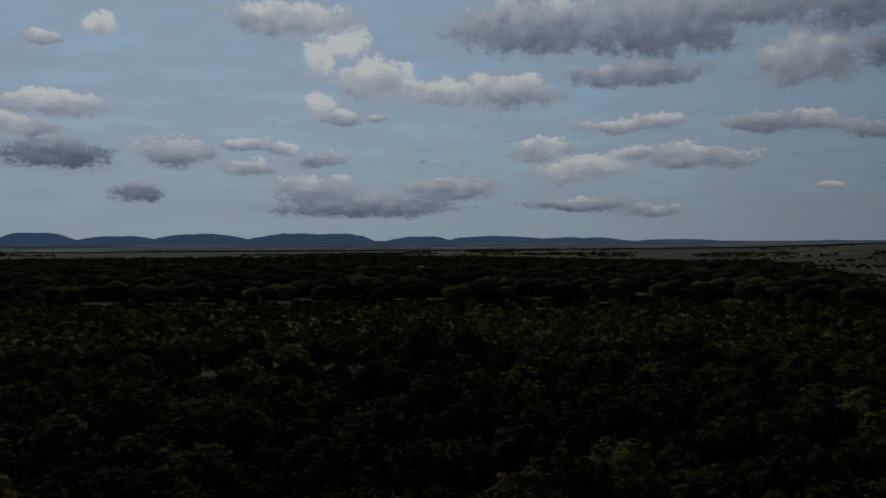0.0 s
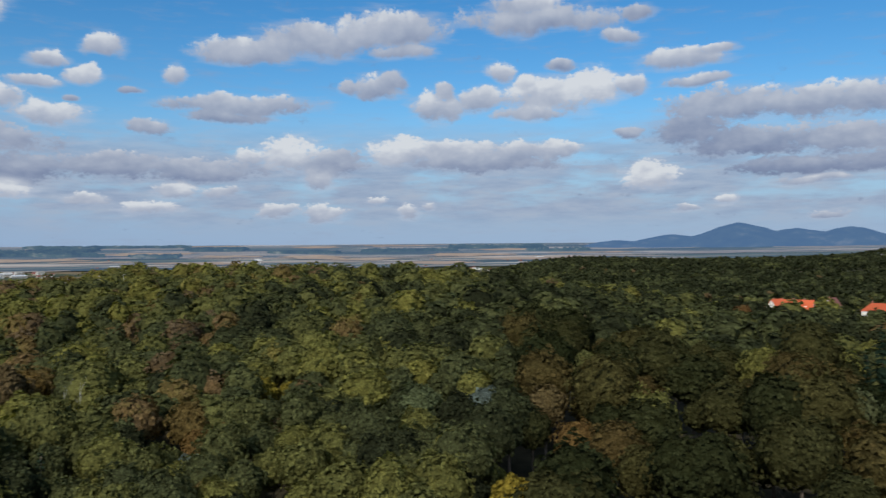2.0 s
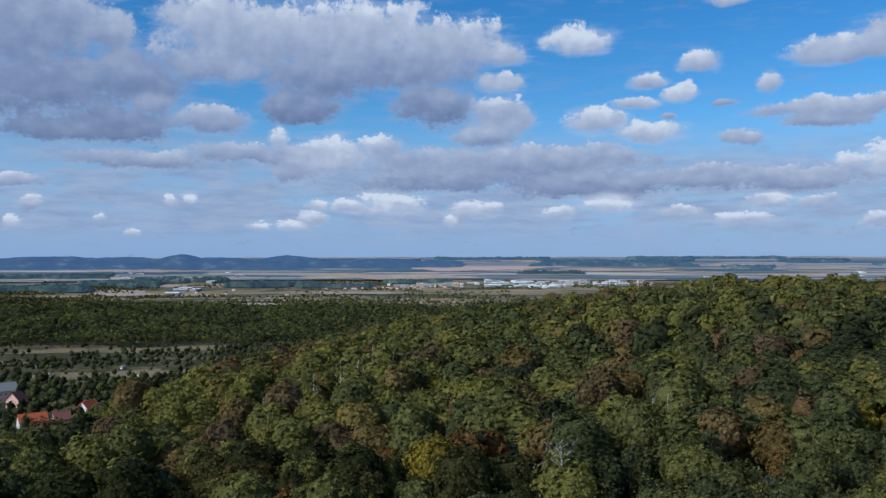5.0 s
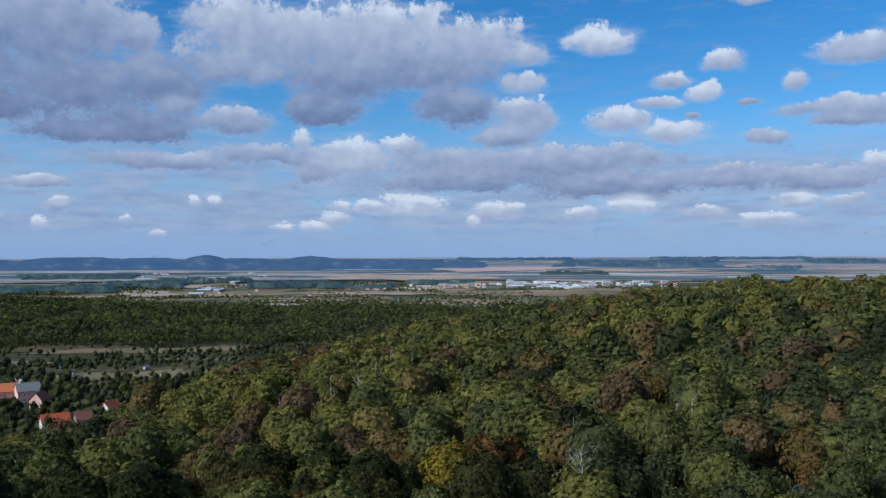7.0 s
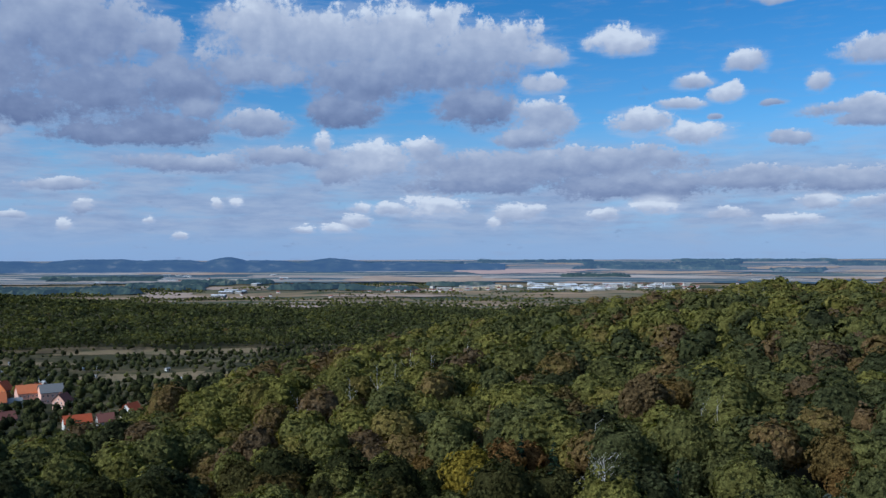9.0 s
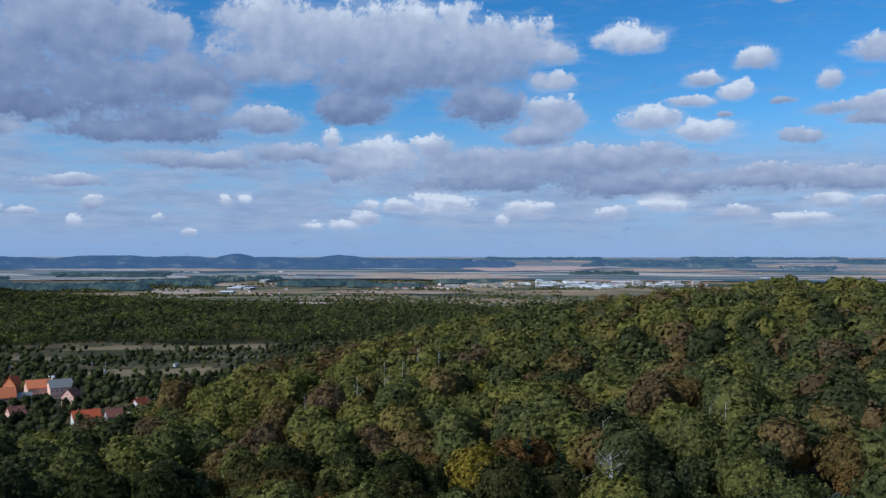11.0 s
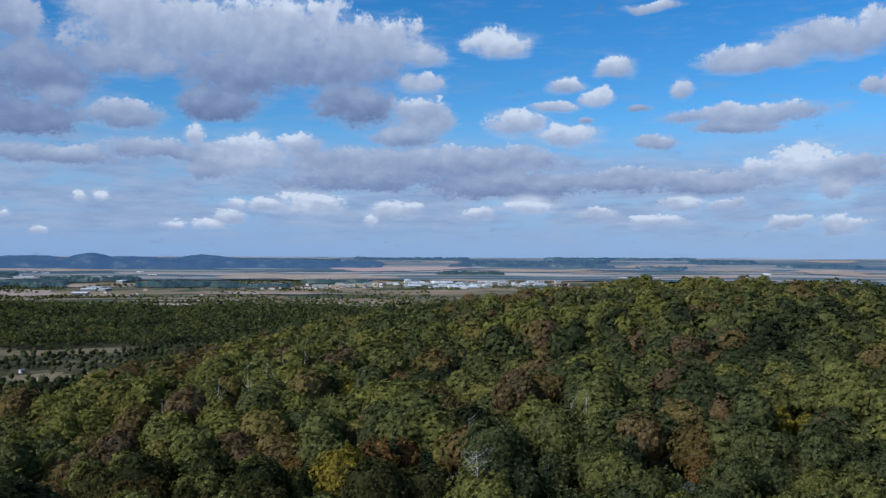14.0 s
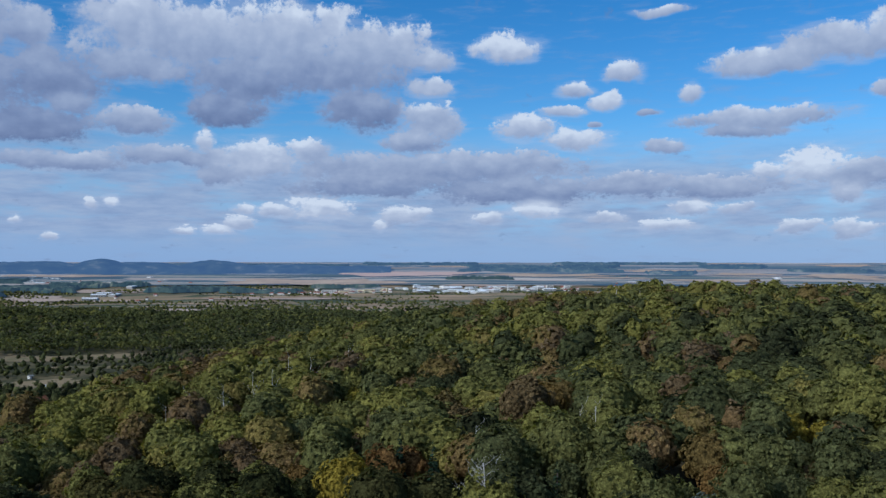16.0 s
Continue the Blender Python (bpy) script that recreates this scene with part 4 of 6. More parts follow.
# the bare tree and the pale slim stems on the slope
x, y, z = at(112.7, 150)
TAKEN.append((x, y, 5.0))
TAKEN.append((*at(112.6, 141)[:2], 4.6))
make_tree("bare_tree", "bare dead tree with pale grey branches", None, trunk_mesh("bare_trunk", PALE_BARK, 14.5, 0.15, 22, 5, 8), (x, y, z + 0.6), 1.1, 40)
STEMS = [(95.6, 232, 1.0), (97.4, 240, 1.1), (98.6, 246, 1.05), (93.6, 226, 0.95), (99.6, 262, 1.1), (101.0, 268, 1.0), (92.2, 215, 1.0), (103.4, 290, 1.0), (119.0, 380, 1.0), (121.0, 390, 1.05),
         (122.5, 395, 1.0), (111.8, 176, 0.95), (118.6, 176, 1.0), (119.6, 182, 1.0)]
for a, r, s in STEMS:
    x, y, z = at(a, r)
    make_tree("birch_stem", "slim pale birch stem nearly bare of leaves", None, SLIM_TRUNK, (x, y, z + 2.0), s, a * 7)

OPEN = []      # clearings: x, y, half along the bearing, half across


def clearing(bearing, r, half_a, half_r):
    OPEN.append((bearing, r, half_a, half_r))


clearing(168.4, 522, 80, 60)
clearing(152.0, 151, 5, 6)
clearing(58, 590, 230, 150)
clearing(75, 660, 190, 110)
clearing(46, 640, 120, 90)
clearing(33.5, 1150, 110, 150)
clearing(88, 940, 190, 70)
clearing(54, 950, 70, 40)
clearing(51, 760, 70, 30)
clearing(34, 1500, 240, 160)
clearing(38, 2050, 420, 330)
clearing(178, 1650, 120, 60)


MEADOWS = [(82, 985, 150, 36), (83.4, 768, 62, 32), (88, 880, 46, 13), (54, 950, 62, 52), (51, 715, 52, 34), (76, 890, 50, 14), (56.5, 500, 28, 20)]


def on_meadow(x, y):
    a, r = bearing_of(x, y), np.hypot(x, y)
    hit = np.zeros(x.shape, bool)
    for b, rr, ha, hr in MEADOWS:
        hit |= ((np.radians(a - b) * rr / ha) ** 2 + ((r - rr + 0.35 * hr) / (hr * 1.35)) ** 2) < 1
    return hit


def is_open(x, y):
    a, r = bearing_of(x, y), np.hypot(x, y)
    hit = np.zeros(x.shape, bool)
    for b, rr, ha, hr in OPEN:
        hit |= ((np.radians(a - b) * rr / ha) ** 2 + ((r - rr) / hr) ** 2) < 1
    return hit


def is_wood(x, y):
    a, r = bearing_of(x, y), np.hypot(x, y)
    edge = np.interp(a, [-45, 20, 25, 34, 44, 56, 66, 76, 92, 108, 120, 140, 150, 176, 200, 315],
                     [1900, 1900, 1500, 1250, 2250, 2250, 1750, 1750, 1800, 1900, 1500, 1600, 1900, 2300, 1900, 1900])
    edge = edge + 90 * np.sin(np.radians(a) * 23) + 50 * np.sin(np.radians(a) * 61)
    valley = (a > 38) & (a < 97) & (r > np.interp(a, [38, 50, 66, 84, 92, 97], [560, 400, 400, 440, 560, 800])) & (r < np.interp(a, [38, 50, 70, 97], [820, 900, 960, 1010]))
    return (r < edge) & ~is_open(x, y) & ~valley


def in_valley(x, y):
    a, r = bearing_of(x, y), np.hypot(x, y)
    return (a > 36) & (a < 98) & (r > 400) & (r < 1030) & ~is_wood(x, y)


def scatter(inner, outer, gap, seed, a0=-45, a1=315):
    """Uneven places between two distances, about gap apart."""
    rnd = np.random.default_rng(seed)
    n = int(outer / gap) + 1
    i, j = np.meshgrid(np.arange(-n, n + 1), np.arange(-n, n + 1))
    x, y = (i + 0.5 * (j % 2)) * gap + rnd.uniform(-0.34, 0.34, i.shape) * gap, j * gap * 0.87 + rnd.uniform(-0.34, 0.34, i.shape) * gap
    x, y = x.ravel(), y.ravel()
    r, a = np.hypot(x, y), bearing_of(x, y)
    keep = (r >= inner) & (r < outer) & (a >= a0) & (a < a1)
    return x[keep], y[keep]


def drift(x, y, size, seed):
    """Slow variation over the land, about 0 to 1."""
    return np.array([noise.noise((a / size, b / size, seed)) for a, b in zip(x, y)]) * 0.9 + 0.5


def tint_of(x, y, rnd):
    """How far into autumn each tree is: 0 deep green, 1 brown; lowered where shade is painted in."""
    a, r = bearing_of(x, y), np.hypot(x, y)
    base = 0.36 + 0.42 * (drift(x, y, 55.0, 3.0) - 0.5)
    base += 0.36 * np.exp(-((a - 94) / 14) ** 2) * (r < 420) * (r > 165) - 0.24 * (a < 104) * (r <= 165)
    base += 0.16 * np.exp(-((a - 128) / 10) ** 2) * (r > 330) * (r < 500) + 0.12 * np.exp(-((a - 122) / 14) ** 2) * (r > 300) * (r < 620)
    # the terms below 60 and above 134 degrees paint shade as darker leaves
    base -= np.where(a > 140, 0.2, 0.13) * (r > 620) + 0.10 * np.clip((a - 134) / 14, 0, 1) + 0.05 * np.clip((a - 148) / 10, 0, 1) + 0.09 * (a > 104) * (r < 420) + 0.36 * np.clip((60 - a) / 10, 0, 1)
    t = base + rnd.normal(0, 1, x.shape) * np.where(r > 620, 0.10, 0.18)
    odd = rnd.uniform(0, 1, x.shape)
    t = np.where(odd > np.where(r > 620, 0.998, np.where((r > 420) | (a > 140), 0.98, np.where(a < 103, 0.965, 0.935))), rnd.uniform(0.85, 1.0, x.shape), t)
    return np.clip(t, 0.02, 0.98)


def wood(name, label, templates, x, y, scales, seed, tints=None, sink=0.0):
    """Many trees as one object."""
    rnd = np.random.default_rng(seed)
    tints = tint_of(x, y, rnd) if tints is None else tints
    z = ground_z(x, y) - sink
    which = rnd.integers(0, len(templates), len(x))
    turn = rnd.uniform(0, 2 * np.pi, len(x))
    stretch = np.where(scales > 1, 1 + (scales - 1) * 0.3, scales) * rnd.uniform(0.88, 1.14, len(x))
    vs, fs, ts, sm, base = [], [], [], [], 0
    for k, (tv, tf, tsm) in enumerate(templates):
        s = np.flatnonzero(which == k)
        if not len(s):
            continue
        c, sn = np.cos(turn[s])[:, None], np.sin(turn[s])[:, None]
        px = (tv[:, 0] * c - tv[:, 1] * sn) * scales[s][:, None] + x[s][:, None]
        py = (tv[:, 0] * sn + tv[:, 1] * c) * scales[s][:, None] + y[s][:, None]
        pz = tv[:, 2] * stretch[s][:, None] + z[s][:, None]
        vs.append(np.stack([px, py, pz], -1).reshape(-1, 3))
        fs.append((tf[None] + (np.arange(len(s)) * len(tv))[:, None, None] + base).reshape(-1, tf.shape[1]))
        ts.append(np.repeat(tints[s], len(tv)))
        sm.append(np.tile(tsm, len(s)))
        base += len(s) * len(tv)
    me = mesh_from(name, np.concatenate(vs), np.concatenate(fs), WOODLAND, np.concatenate(sm))
    at_ = me.attributes.new("tint", "FLOAT", "POINT")
    at_.data.foreach_set("value", np.concatenate(ts).astype(np.float32))
    return tagged(new(name, me), label, "forest", kind="stuff")


def free_of(x, y):
    ok = np.ones(x.shape, bool)
    for tx, ty, tr in TAKEN:
        ok &= np.hypot(x - tx, y - ty) > tr + 2.2
    return ok


VIEW0, VIEW1 = -36, 192
# the nearest trees, one by one
x, y = scatter(106, 166, 8.3, 5, -32, 149)
tall_x, tall_y = scatter(100, 270, 13.4, 55, 149, 190)
x, y = np.concatenate([x, tall_x]), np.concatenate([y, tall_y])
ok = is_wood(x, y) & free_of(x, y)
x, y = x[ok], y[ok]
order = np.argsort(np.hypot(x, y) - 60 * (bearing_of(x, y) > 149) + 100 * (bearing_of(x, y) < 30))
chosen, rest = order[:430], order[430:]
for px, py in zip(x[chosen], y[chosen]):
    s = random.uniform(0.75, 1.25)
    if bearing_of(px, py) > 149:
        s = random.uniform(0.85, 1.55)
    k = random.random()
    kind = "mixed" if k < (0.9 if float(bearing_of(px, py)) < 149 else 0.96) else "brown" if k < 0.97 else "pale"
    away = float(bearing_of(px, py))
    # below 58 and above 149 darker leaves paint in shade; between, trees truly dark green
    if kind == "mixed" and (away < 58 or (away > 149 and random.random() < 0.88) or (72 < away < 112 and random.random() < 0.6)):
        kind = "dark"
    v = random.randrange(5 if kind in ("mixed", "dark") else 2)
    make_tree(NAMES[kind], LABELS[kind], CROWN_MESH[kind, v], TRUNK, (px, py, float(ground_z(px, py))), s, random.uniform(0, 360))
rx, ry = x[rest], y[rest]

MIDDLE = [broadleaf(60 + i, 280, 0.66, 11 + 2 * i, 1, 4.1 + 0.22 * i, 4.6, 13.6 + 0.7 * i) for i in range(6)]
DISTANT = [broadleaf(80 + i, 88, 1.0, 6 + i, 0, 4.1 + 0.22 * i, 4.8, 13.4 + 0.7 * i) for i in range(6)]
FAR = [broadleaf(90 + i, 10, 1.7, 6, 0, 5.2, 3.0, 15.0) for i in range(5)]
CLUSTER = []
for i in range(7):     # crowns far off: a handful of tufts
    rnd = np.random.default_rng(200 + i)
    q = unit(rnd.normal(0, 1, (10, 3)) + np.array([0, 0, 0.7]))
    v, f = leaf_tufts(q * np.array([3.2, 3.2, 4.4]) + np.array([0, 0, 8.0]), q, 2.3, rnd, 0.4, 0.4)
    CLUSTER.append((v, f, np.zeros(len(f), bool)))
TINY = [(HALF_BALL[0] * np.array([4.8, 4.8, 4.4]) * np.random.default_rng(i).uniform(0.75, 1.3, (11, 1)) + np.array([0, 0, 8.5]), HALF_BALL[1], np.ones(15, bool)) for i in range(7)]

x, y = scatter(166, 270, 8.0, 6, VIEW0, 149)
big = bearing_of(x, y) > 106
ok = is_wood(x, y) & free_of(x, y) & ~(np.random.default_rng(34).uniform(0, 1, len(x)) < np.where(bearing_of(x, y) > 150, 0.4, np.where(big, 0.14, 0.0)))
x, y = np.concatenate([x[ok], rx]), np.concatenate([y[ok], ry])
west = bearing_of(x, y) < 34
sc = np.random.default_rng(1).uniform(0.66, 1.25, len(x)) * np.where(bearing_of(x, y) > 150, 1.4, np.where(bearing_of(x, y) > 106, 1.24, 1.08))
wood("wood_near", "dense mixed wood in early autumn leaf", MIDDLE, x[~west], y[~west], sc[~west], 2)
wood("wood_towards_the_sun", "mixed wood seen against the light, leaf colours darkened for shade", DISTANT, x[west], y[west], sc[west], 18)
x, y = scatter(270, 570, 7.9, 7, VIEW0, VIEW1)
ok = is_wood(x, y) & free_of(x, y)
x, y = x[ok], y[ok]
a, r = bearing_of(x, y), np.hypot(x, y)
sheltered = ((a > 108) & (a < 148) & (r > 505)) | ((a > 60) & (a < 84) & (r > 330)) | ((a > 84) & (a < 112) & (r > 470)) | (a < 30) & (r > 300)
sc = np.random.default_rng(3).uniform(0.7, 1.2, len(x)) * np.where(a > 140, 1.42, 1.14)
sc *= np.where((a < 30) & (r > 300), 0.74, 1.0)
rare = (a > 140) & (np.random.default_rng(33).uniform(0, 1, len(x)) < 0.42)
x, y, a, r, sc = x[~rare], y[~rare], a[~rare], r[~rare], sc[~rare]
sheltered = sheltered[~rare]
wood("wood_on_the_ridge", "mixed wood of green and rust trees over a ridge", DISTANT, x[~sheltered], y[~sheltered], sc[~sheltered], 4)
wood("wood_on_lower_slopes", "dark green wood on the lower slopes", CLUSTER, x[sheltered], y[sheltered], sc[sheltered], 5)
x, y = scatter(570, 1100, 8.2, 8, VIEW0, VIEW1)
ok = is_wood(x, y)
x, y = x[ok], y[ok]
a = bearing_of(x, y)
shown = (a > 26) & ((a < 104) | (a > 144))
sc = np.random.default_rng(6).uniform(0.75, 1.3, len(x))
wood("wood_in_the_valley", "dark green wood across the valley", CLUSTER, x[shown], y[shown], sc[shown], 7)
thin = ~shown & (np.random.default_rng(16).uniform(0, 1, len(x)) < 0.35)
wood("wood_on_the_plateau", "dark wood on the plateau and far side of the ridge", TINY, x[thin], y[thin], 1.9 * sc[thin], 17)
x, y = scatter(1100, 1750, 12.5, 9, 50, VIEW1)
ok = is_wood(x, y) & ((bearing_of(x, y) < 107) | (bearing_of(x, y) > 143))
x, y = x[ok], y[ok]
wood("wood_on_far_slopes", "dark green wood on the far slopes", CLUSTER, x, y, np.random.default_rng(8).uniform(0.9, 1.6, len(x)), 9)
x, y = scatter(1100, 2350, 19.0, 19, VIEW0, VIEW1)
ok = is_wood(x, y) & ((np.hypot(x, y) > 1750) | (bearing_of(x, y) < 50) | (abs(bearing_of(x, y) - 125) < 18))
x, y = x[ok], y[ok]
wood("wood_on_far_hills", "dark green wood on the far hills", CLUSTER, x, y, np.random.default_rng(8).uniform(1.1, 1.8, len(x)), 29)
x, y = scatter(12, 700, 13.0, 10, VIEW1, 324)
ok = (np.hypot(x, y) > 25)
wood("wood_behind", "mixed wood behind the lookout", TINY, x[ok], y[ok], np.random.default_rng(9).uniform(0.9, 1.5, ok.sum()), 10)
x, y = scatter(25, 104, 9.0, 11, VIEW0, VIEW1)
wood("wood_below", "mixed wood below the lookout", TINY, x, y, np.random.default_rng(12).uniform(0.8, 1.2, len(x)), 12)


# ---- the far plain ----
def far_colours(n, where):
    p = n.add("ShaderNodeSeparateXYZ")
    n.link(where, p.inputs[0])
    v = strips(n, where, p, 420.0, 38.0)
    pick = n.add("ShaderNodeSeparateColor")
    n.link(v.outputs["Color"], pick.inputs[0])
    return n.ramp(pick.outputs[0], [(0.0, (0.02, 0.032, 0.03)), (0.36, (0.035, 0.05, 0.045)), (0.43, (0.28, 0.21, 0.15)), (0.56, (0.32, 0.235, 0.165)), (0.63, (0.05, 0.07, 0.055)), (0.77, (0.08, 0.09, 0.06)), (0.85, (0.40, 0.31, 0.23)), (0.93, (0.44, 0.35, 0.27)), (1.0, (0.025, 0.04, 0.04))])


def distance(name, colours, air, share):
    """Far land with haze painted in: a share of its colour is an even glow in the tone of the air."""
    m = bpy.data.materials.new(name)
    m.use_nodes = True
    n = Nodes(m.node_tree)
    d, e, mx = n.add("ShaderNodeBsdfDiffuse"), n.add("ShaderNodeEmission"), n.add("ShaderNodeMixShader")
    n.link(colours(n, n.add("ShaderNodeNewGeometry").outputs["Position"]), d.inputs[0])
    # emission stands in for the haze before the land
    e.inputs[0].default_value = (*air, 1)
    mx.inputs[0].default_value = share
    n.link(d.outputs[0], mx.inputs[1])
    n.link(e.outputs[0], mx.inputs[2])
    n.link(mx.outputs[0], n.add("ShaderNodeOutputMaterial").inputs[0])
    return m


def meadow_plain(n, where):
    return n.ramp(n.noise(where, 0.006, 5, 0.6), [(0.3, (0.37, 0.245, 0.16)), (0.5, (0.29, 0.195, 0.125)), (0.7, (0.40, 0.28, 0.19))])


def hill_wood(n, where):
    return n.ramp(n.noise(where, 0.012, 5, 0.6), [(0.38, (0.02, 0.035, 0.028)), (0.58, (0.06, 0.08, 0.05)), (0.7, (0.24, 0.22, 0.15))])


FAR_PLAIN = distance("far_plain_hazed", far_colours, (0.15, 0.24, 0.41), 0.38)
NEAR_FAR = distance("middle_plain_hazed", far_colours, (0.18, 0.27, 0.42), 0.28)
PINK_STUBBLE = distance("far_ploughed_field_hazed", lambda n, w: n.ramp(n.noise(w, 0.006, 5, 0.6), [(0.3, (0.37, 0.235, 0.19)), (0.7, (0.42, 0.28, 0.22))]), (0.22, 0.29, 0.40), 0.22)
FAR_STUBBLE = distance("far_stubble_hazed", meadow_plain, (0.22, 0.29, 0.40), 0.22)
FAR_HILLS = distance("far_hills_hazed", hill_wood, (0.075, 0.14, 0.29), 0.68)
MOUNTAIN = distance("far_mountain_hazed", hill_wood, (0.095, 0.175, 0.34), 0.8)
FAR_WOOD = distance("far_woods_hazed", hill_wood, (0.085, 0.155, 0.29), 0.5)
PLAIN_WOOD = distance("plain_woods_hazed", hill_wood, (0.07, 0.115, 0.18), 0.32)
# painted haze glows brighter here, as air does towards the sun
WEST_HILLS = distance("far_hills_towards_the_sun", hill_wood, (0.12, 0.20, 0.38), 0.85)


def ring(name, r0, r1, lift, mat, label):
    aa, rr = np.meshgrid(np.radians(np.arange(-45, 316, 1.0)), np.arange(r0, r1 + 1, 50.0), indexing="ij")
    X, Y = rr * np.sin(aa), rr * np.cos(aa)
    v = np.stack([X.ravel(), Y.ravel(), ground_z(X, Y).ravel() + lift], 1)
    return tagged(new(name, mesh_from(name, v, grid_faces(*aa.shape)[:, ::-1], mat, True)), label, "backdrop", kind="structure")


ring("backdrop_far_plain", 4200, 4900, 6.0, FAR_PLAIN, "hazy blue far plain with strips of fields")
ring("backdrop_middle_plain", 3750, 4200, 5.0, NEAR_FAR, "pale farmland with light haze painted in")


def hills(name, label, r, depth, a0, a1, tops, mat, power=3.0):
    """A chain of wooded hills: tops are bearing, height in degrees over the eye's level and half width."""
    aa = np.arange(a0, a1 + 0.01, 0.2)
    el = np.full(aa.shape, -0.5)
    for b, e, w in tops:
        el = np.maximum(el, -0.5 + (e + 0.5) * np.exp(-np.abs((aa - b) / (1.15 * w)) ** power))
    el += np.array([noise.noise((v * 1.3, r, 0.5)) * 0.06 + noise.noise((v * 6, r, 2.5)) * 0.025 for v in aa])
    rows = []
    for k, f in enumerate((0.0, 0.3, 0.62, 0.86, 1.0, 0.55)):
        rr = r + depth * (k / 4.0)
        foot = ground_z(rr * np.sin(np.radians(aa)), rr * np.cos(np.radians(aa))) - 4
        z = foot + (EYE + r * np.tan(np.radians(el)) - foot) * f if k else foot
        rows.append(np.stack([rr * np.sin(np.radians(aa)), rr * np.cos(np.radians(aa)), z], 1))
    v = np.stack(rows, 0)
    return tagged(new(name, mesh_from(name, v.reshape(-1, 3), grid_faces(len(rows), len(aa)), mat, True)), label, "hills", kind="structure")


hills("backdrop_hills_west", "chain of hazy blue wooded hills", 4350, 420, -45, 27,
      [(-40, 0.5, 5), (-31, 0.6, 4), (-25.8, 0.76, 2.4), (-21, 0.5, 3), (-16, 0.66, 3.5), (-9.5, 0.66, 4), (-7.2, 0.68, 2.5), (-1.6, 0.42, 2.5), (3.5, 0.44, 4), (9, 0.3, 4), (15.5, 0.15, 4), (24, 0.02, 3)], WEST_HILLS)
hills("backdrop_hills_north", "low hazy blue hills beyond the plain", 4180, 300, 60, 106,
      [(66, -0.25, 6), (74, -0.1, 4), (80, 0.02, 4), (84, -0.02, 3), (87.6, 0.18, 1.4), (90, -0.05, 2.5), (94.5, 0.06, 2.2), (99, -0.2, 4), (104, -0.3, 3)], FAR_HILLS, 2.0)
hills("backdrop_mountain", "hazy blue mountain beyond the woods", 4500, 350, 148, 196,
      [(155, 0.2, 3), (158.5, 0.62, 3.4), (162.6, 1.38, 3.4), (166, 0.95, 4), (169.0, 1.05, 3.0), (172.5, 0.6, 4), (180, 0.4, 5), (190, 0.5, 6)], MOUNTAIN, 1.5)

for i, ((a, r, ha, hr), lab, mat) in enumerate(zip(MEADOWS, ("dry brown meadow between bushes", "small dry meadow beside allotments", "dry grass beside bushes", "bare brown clearing on a wooded slope",
                                                        "brown meadow behind the houses", "narrow strip of dry grass", "bare earth yard beside a hall"), (DRY_GRASS, DRY_GRASS, DRY_GRASS, EARTH, EARTH, DRY_GRASS, EARTH))):
    draped("field_meadow", a, r, ha, hr, mat, lab, 1 + i)
draped("field_hillside_brown", 31, 1480, 130, 75, EARTH, "brown ploughed field on a hillside", 5)
draped("field_hillside_green", 37, 1800, 220, 130, PASTURE, "green pasture on a hillside", 6)
draped("field_hilltop", 37.5, 2150, 180, 70, DRY_GRASS, "pale stubble field on a hilltop", 7)
draped("field_right_hill", 178.5, 1680, 90, 40, STUBBLE, "pale field between woods", 8)
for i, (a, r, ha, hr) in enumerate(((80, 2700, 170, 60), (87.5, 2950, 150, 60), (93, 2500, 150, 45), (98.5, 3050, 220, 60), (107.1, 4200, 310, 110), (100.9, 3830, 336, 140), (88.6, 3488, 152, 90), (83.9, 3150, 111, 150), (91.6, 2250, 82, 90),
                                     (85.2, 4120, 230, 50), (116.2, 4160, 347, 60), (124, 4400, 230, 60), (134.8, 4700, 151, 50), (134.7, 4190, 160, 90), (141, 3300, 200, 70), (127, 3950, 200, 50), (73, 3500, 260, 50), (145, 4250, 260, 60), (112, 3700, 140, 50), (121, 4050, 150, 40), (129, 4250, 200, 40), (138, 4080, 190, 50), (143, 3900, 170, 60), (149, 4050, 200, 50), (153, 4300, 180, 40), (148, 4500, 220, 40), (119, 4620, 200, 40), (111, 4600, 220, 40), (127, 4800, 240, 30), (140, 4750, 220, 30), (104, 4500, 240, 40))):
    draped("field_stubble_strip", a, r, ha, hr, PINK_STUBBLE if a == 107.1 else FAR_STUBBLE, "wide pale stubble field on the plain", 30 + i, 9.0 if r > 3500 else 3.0)


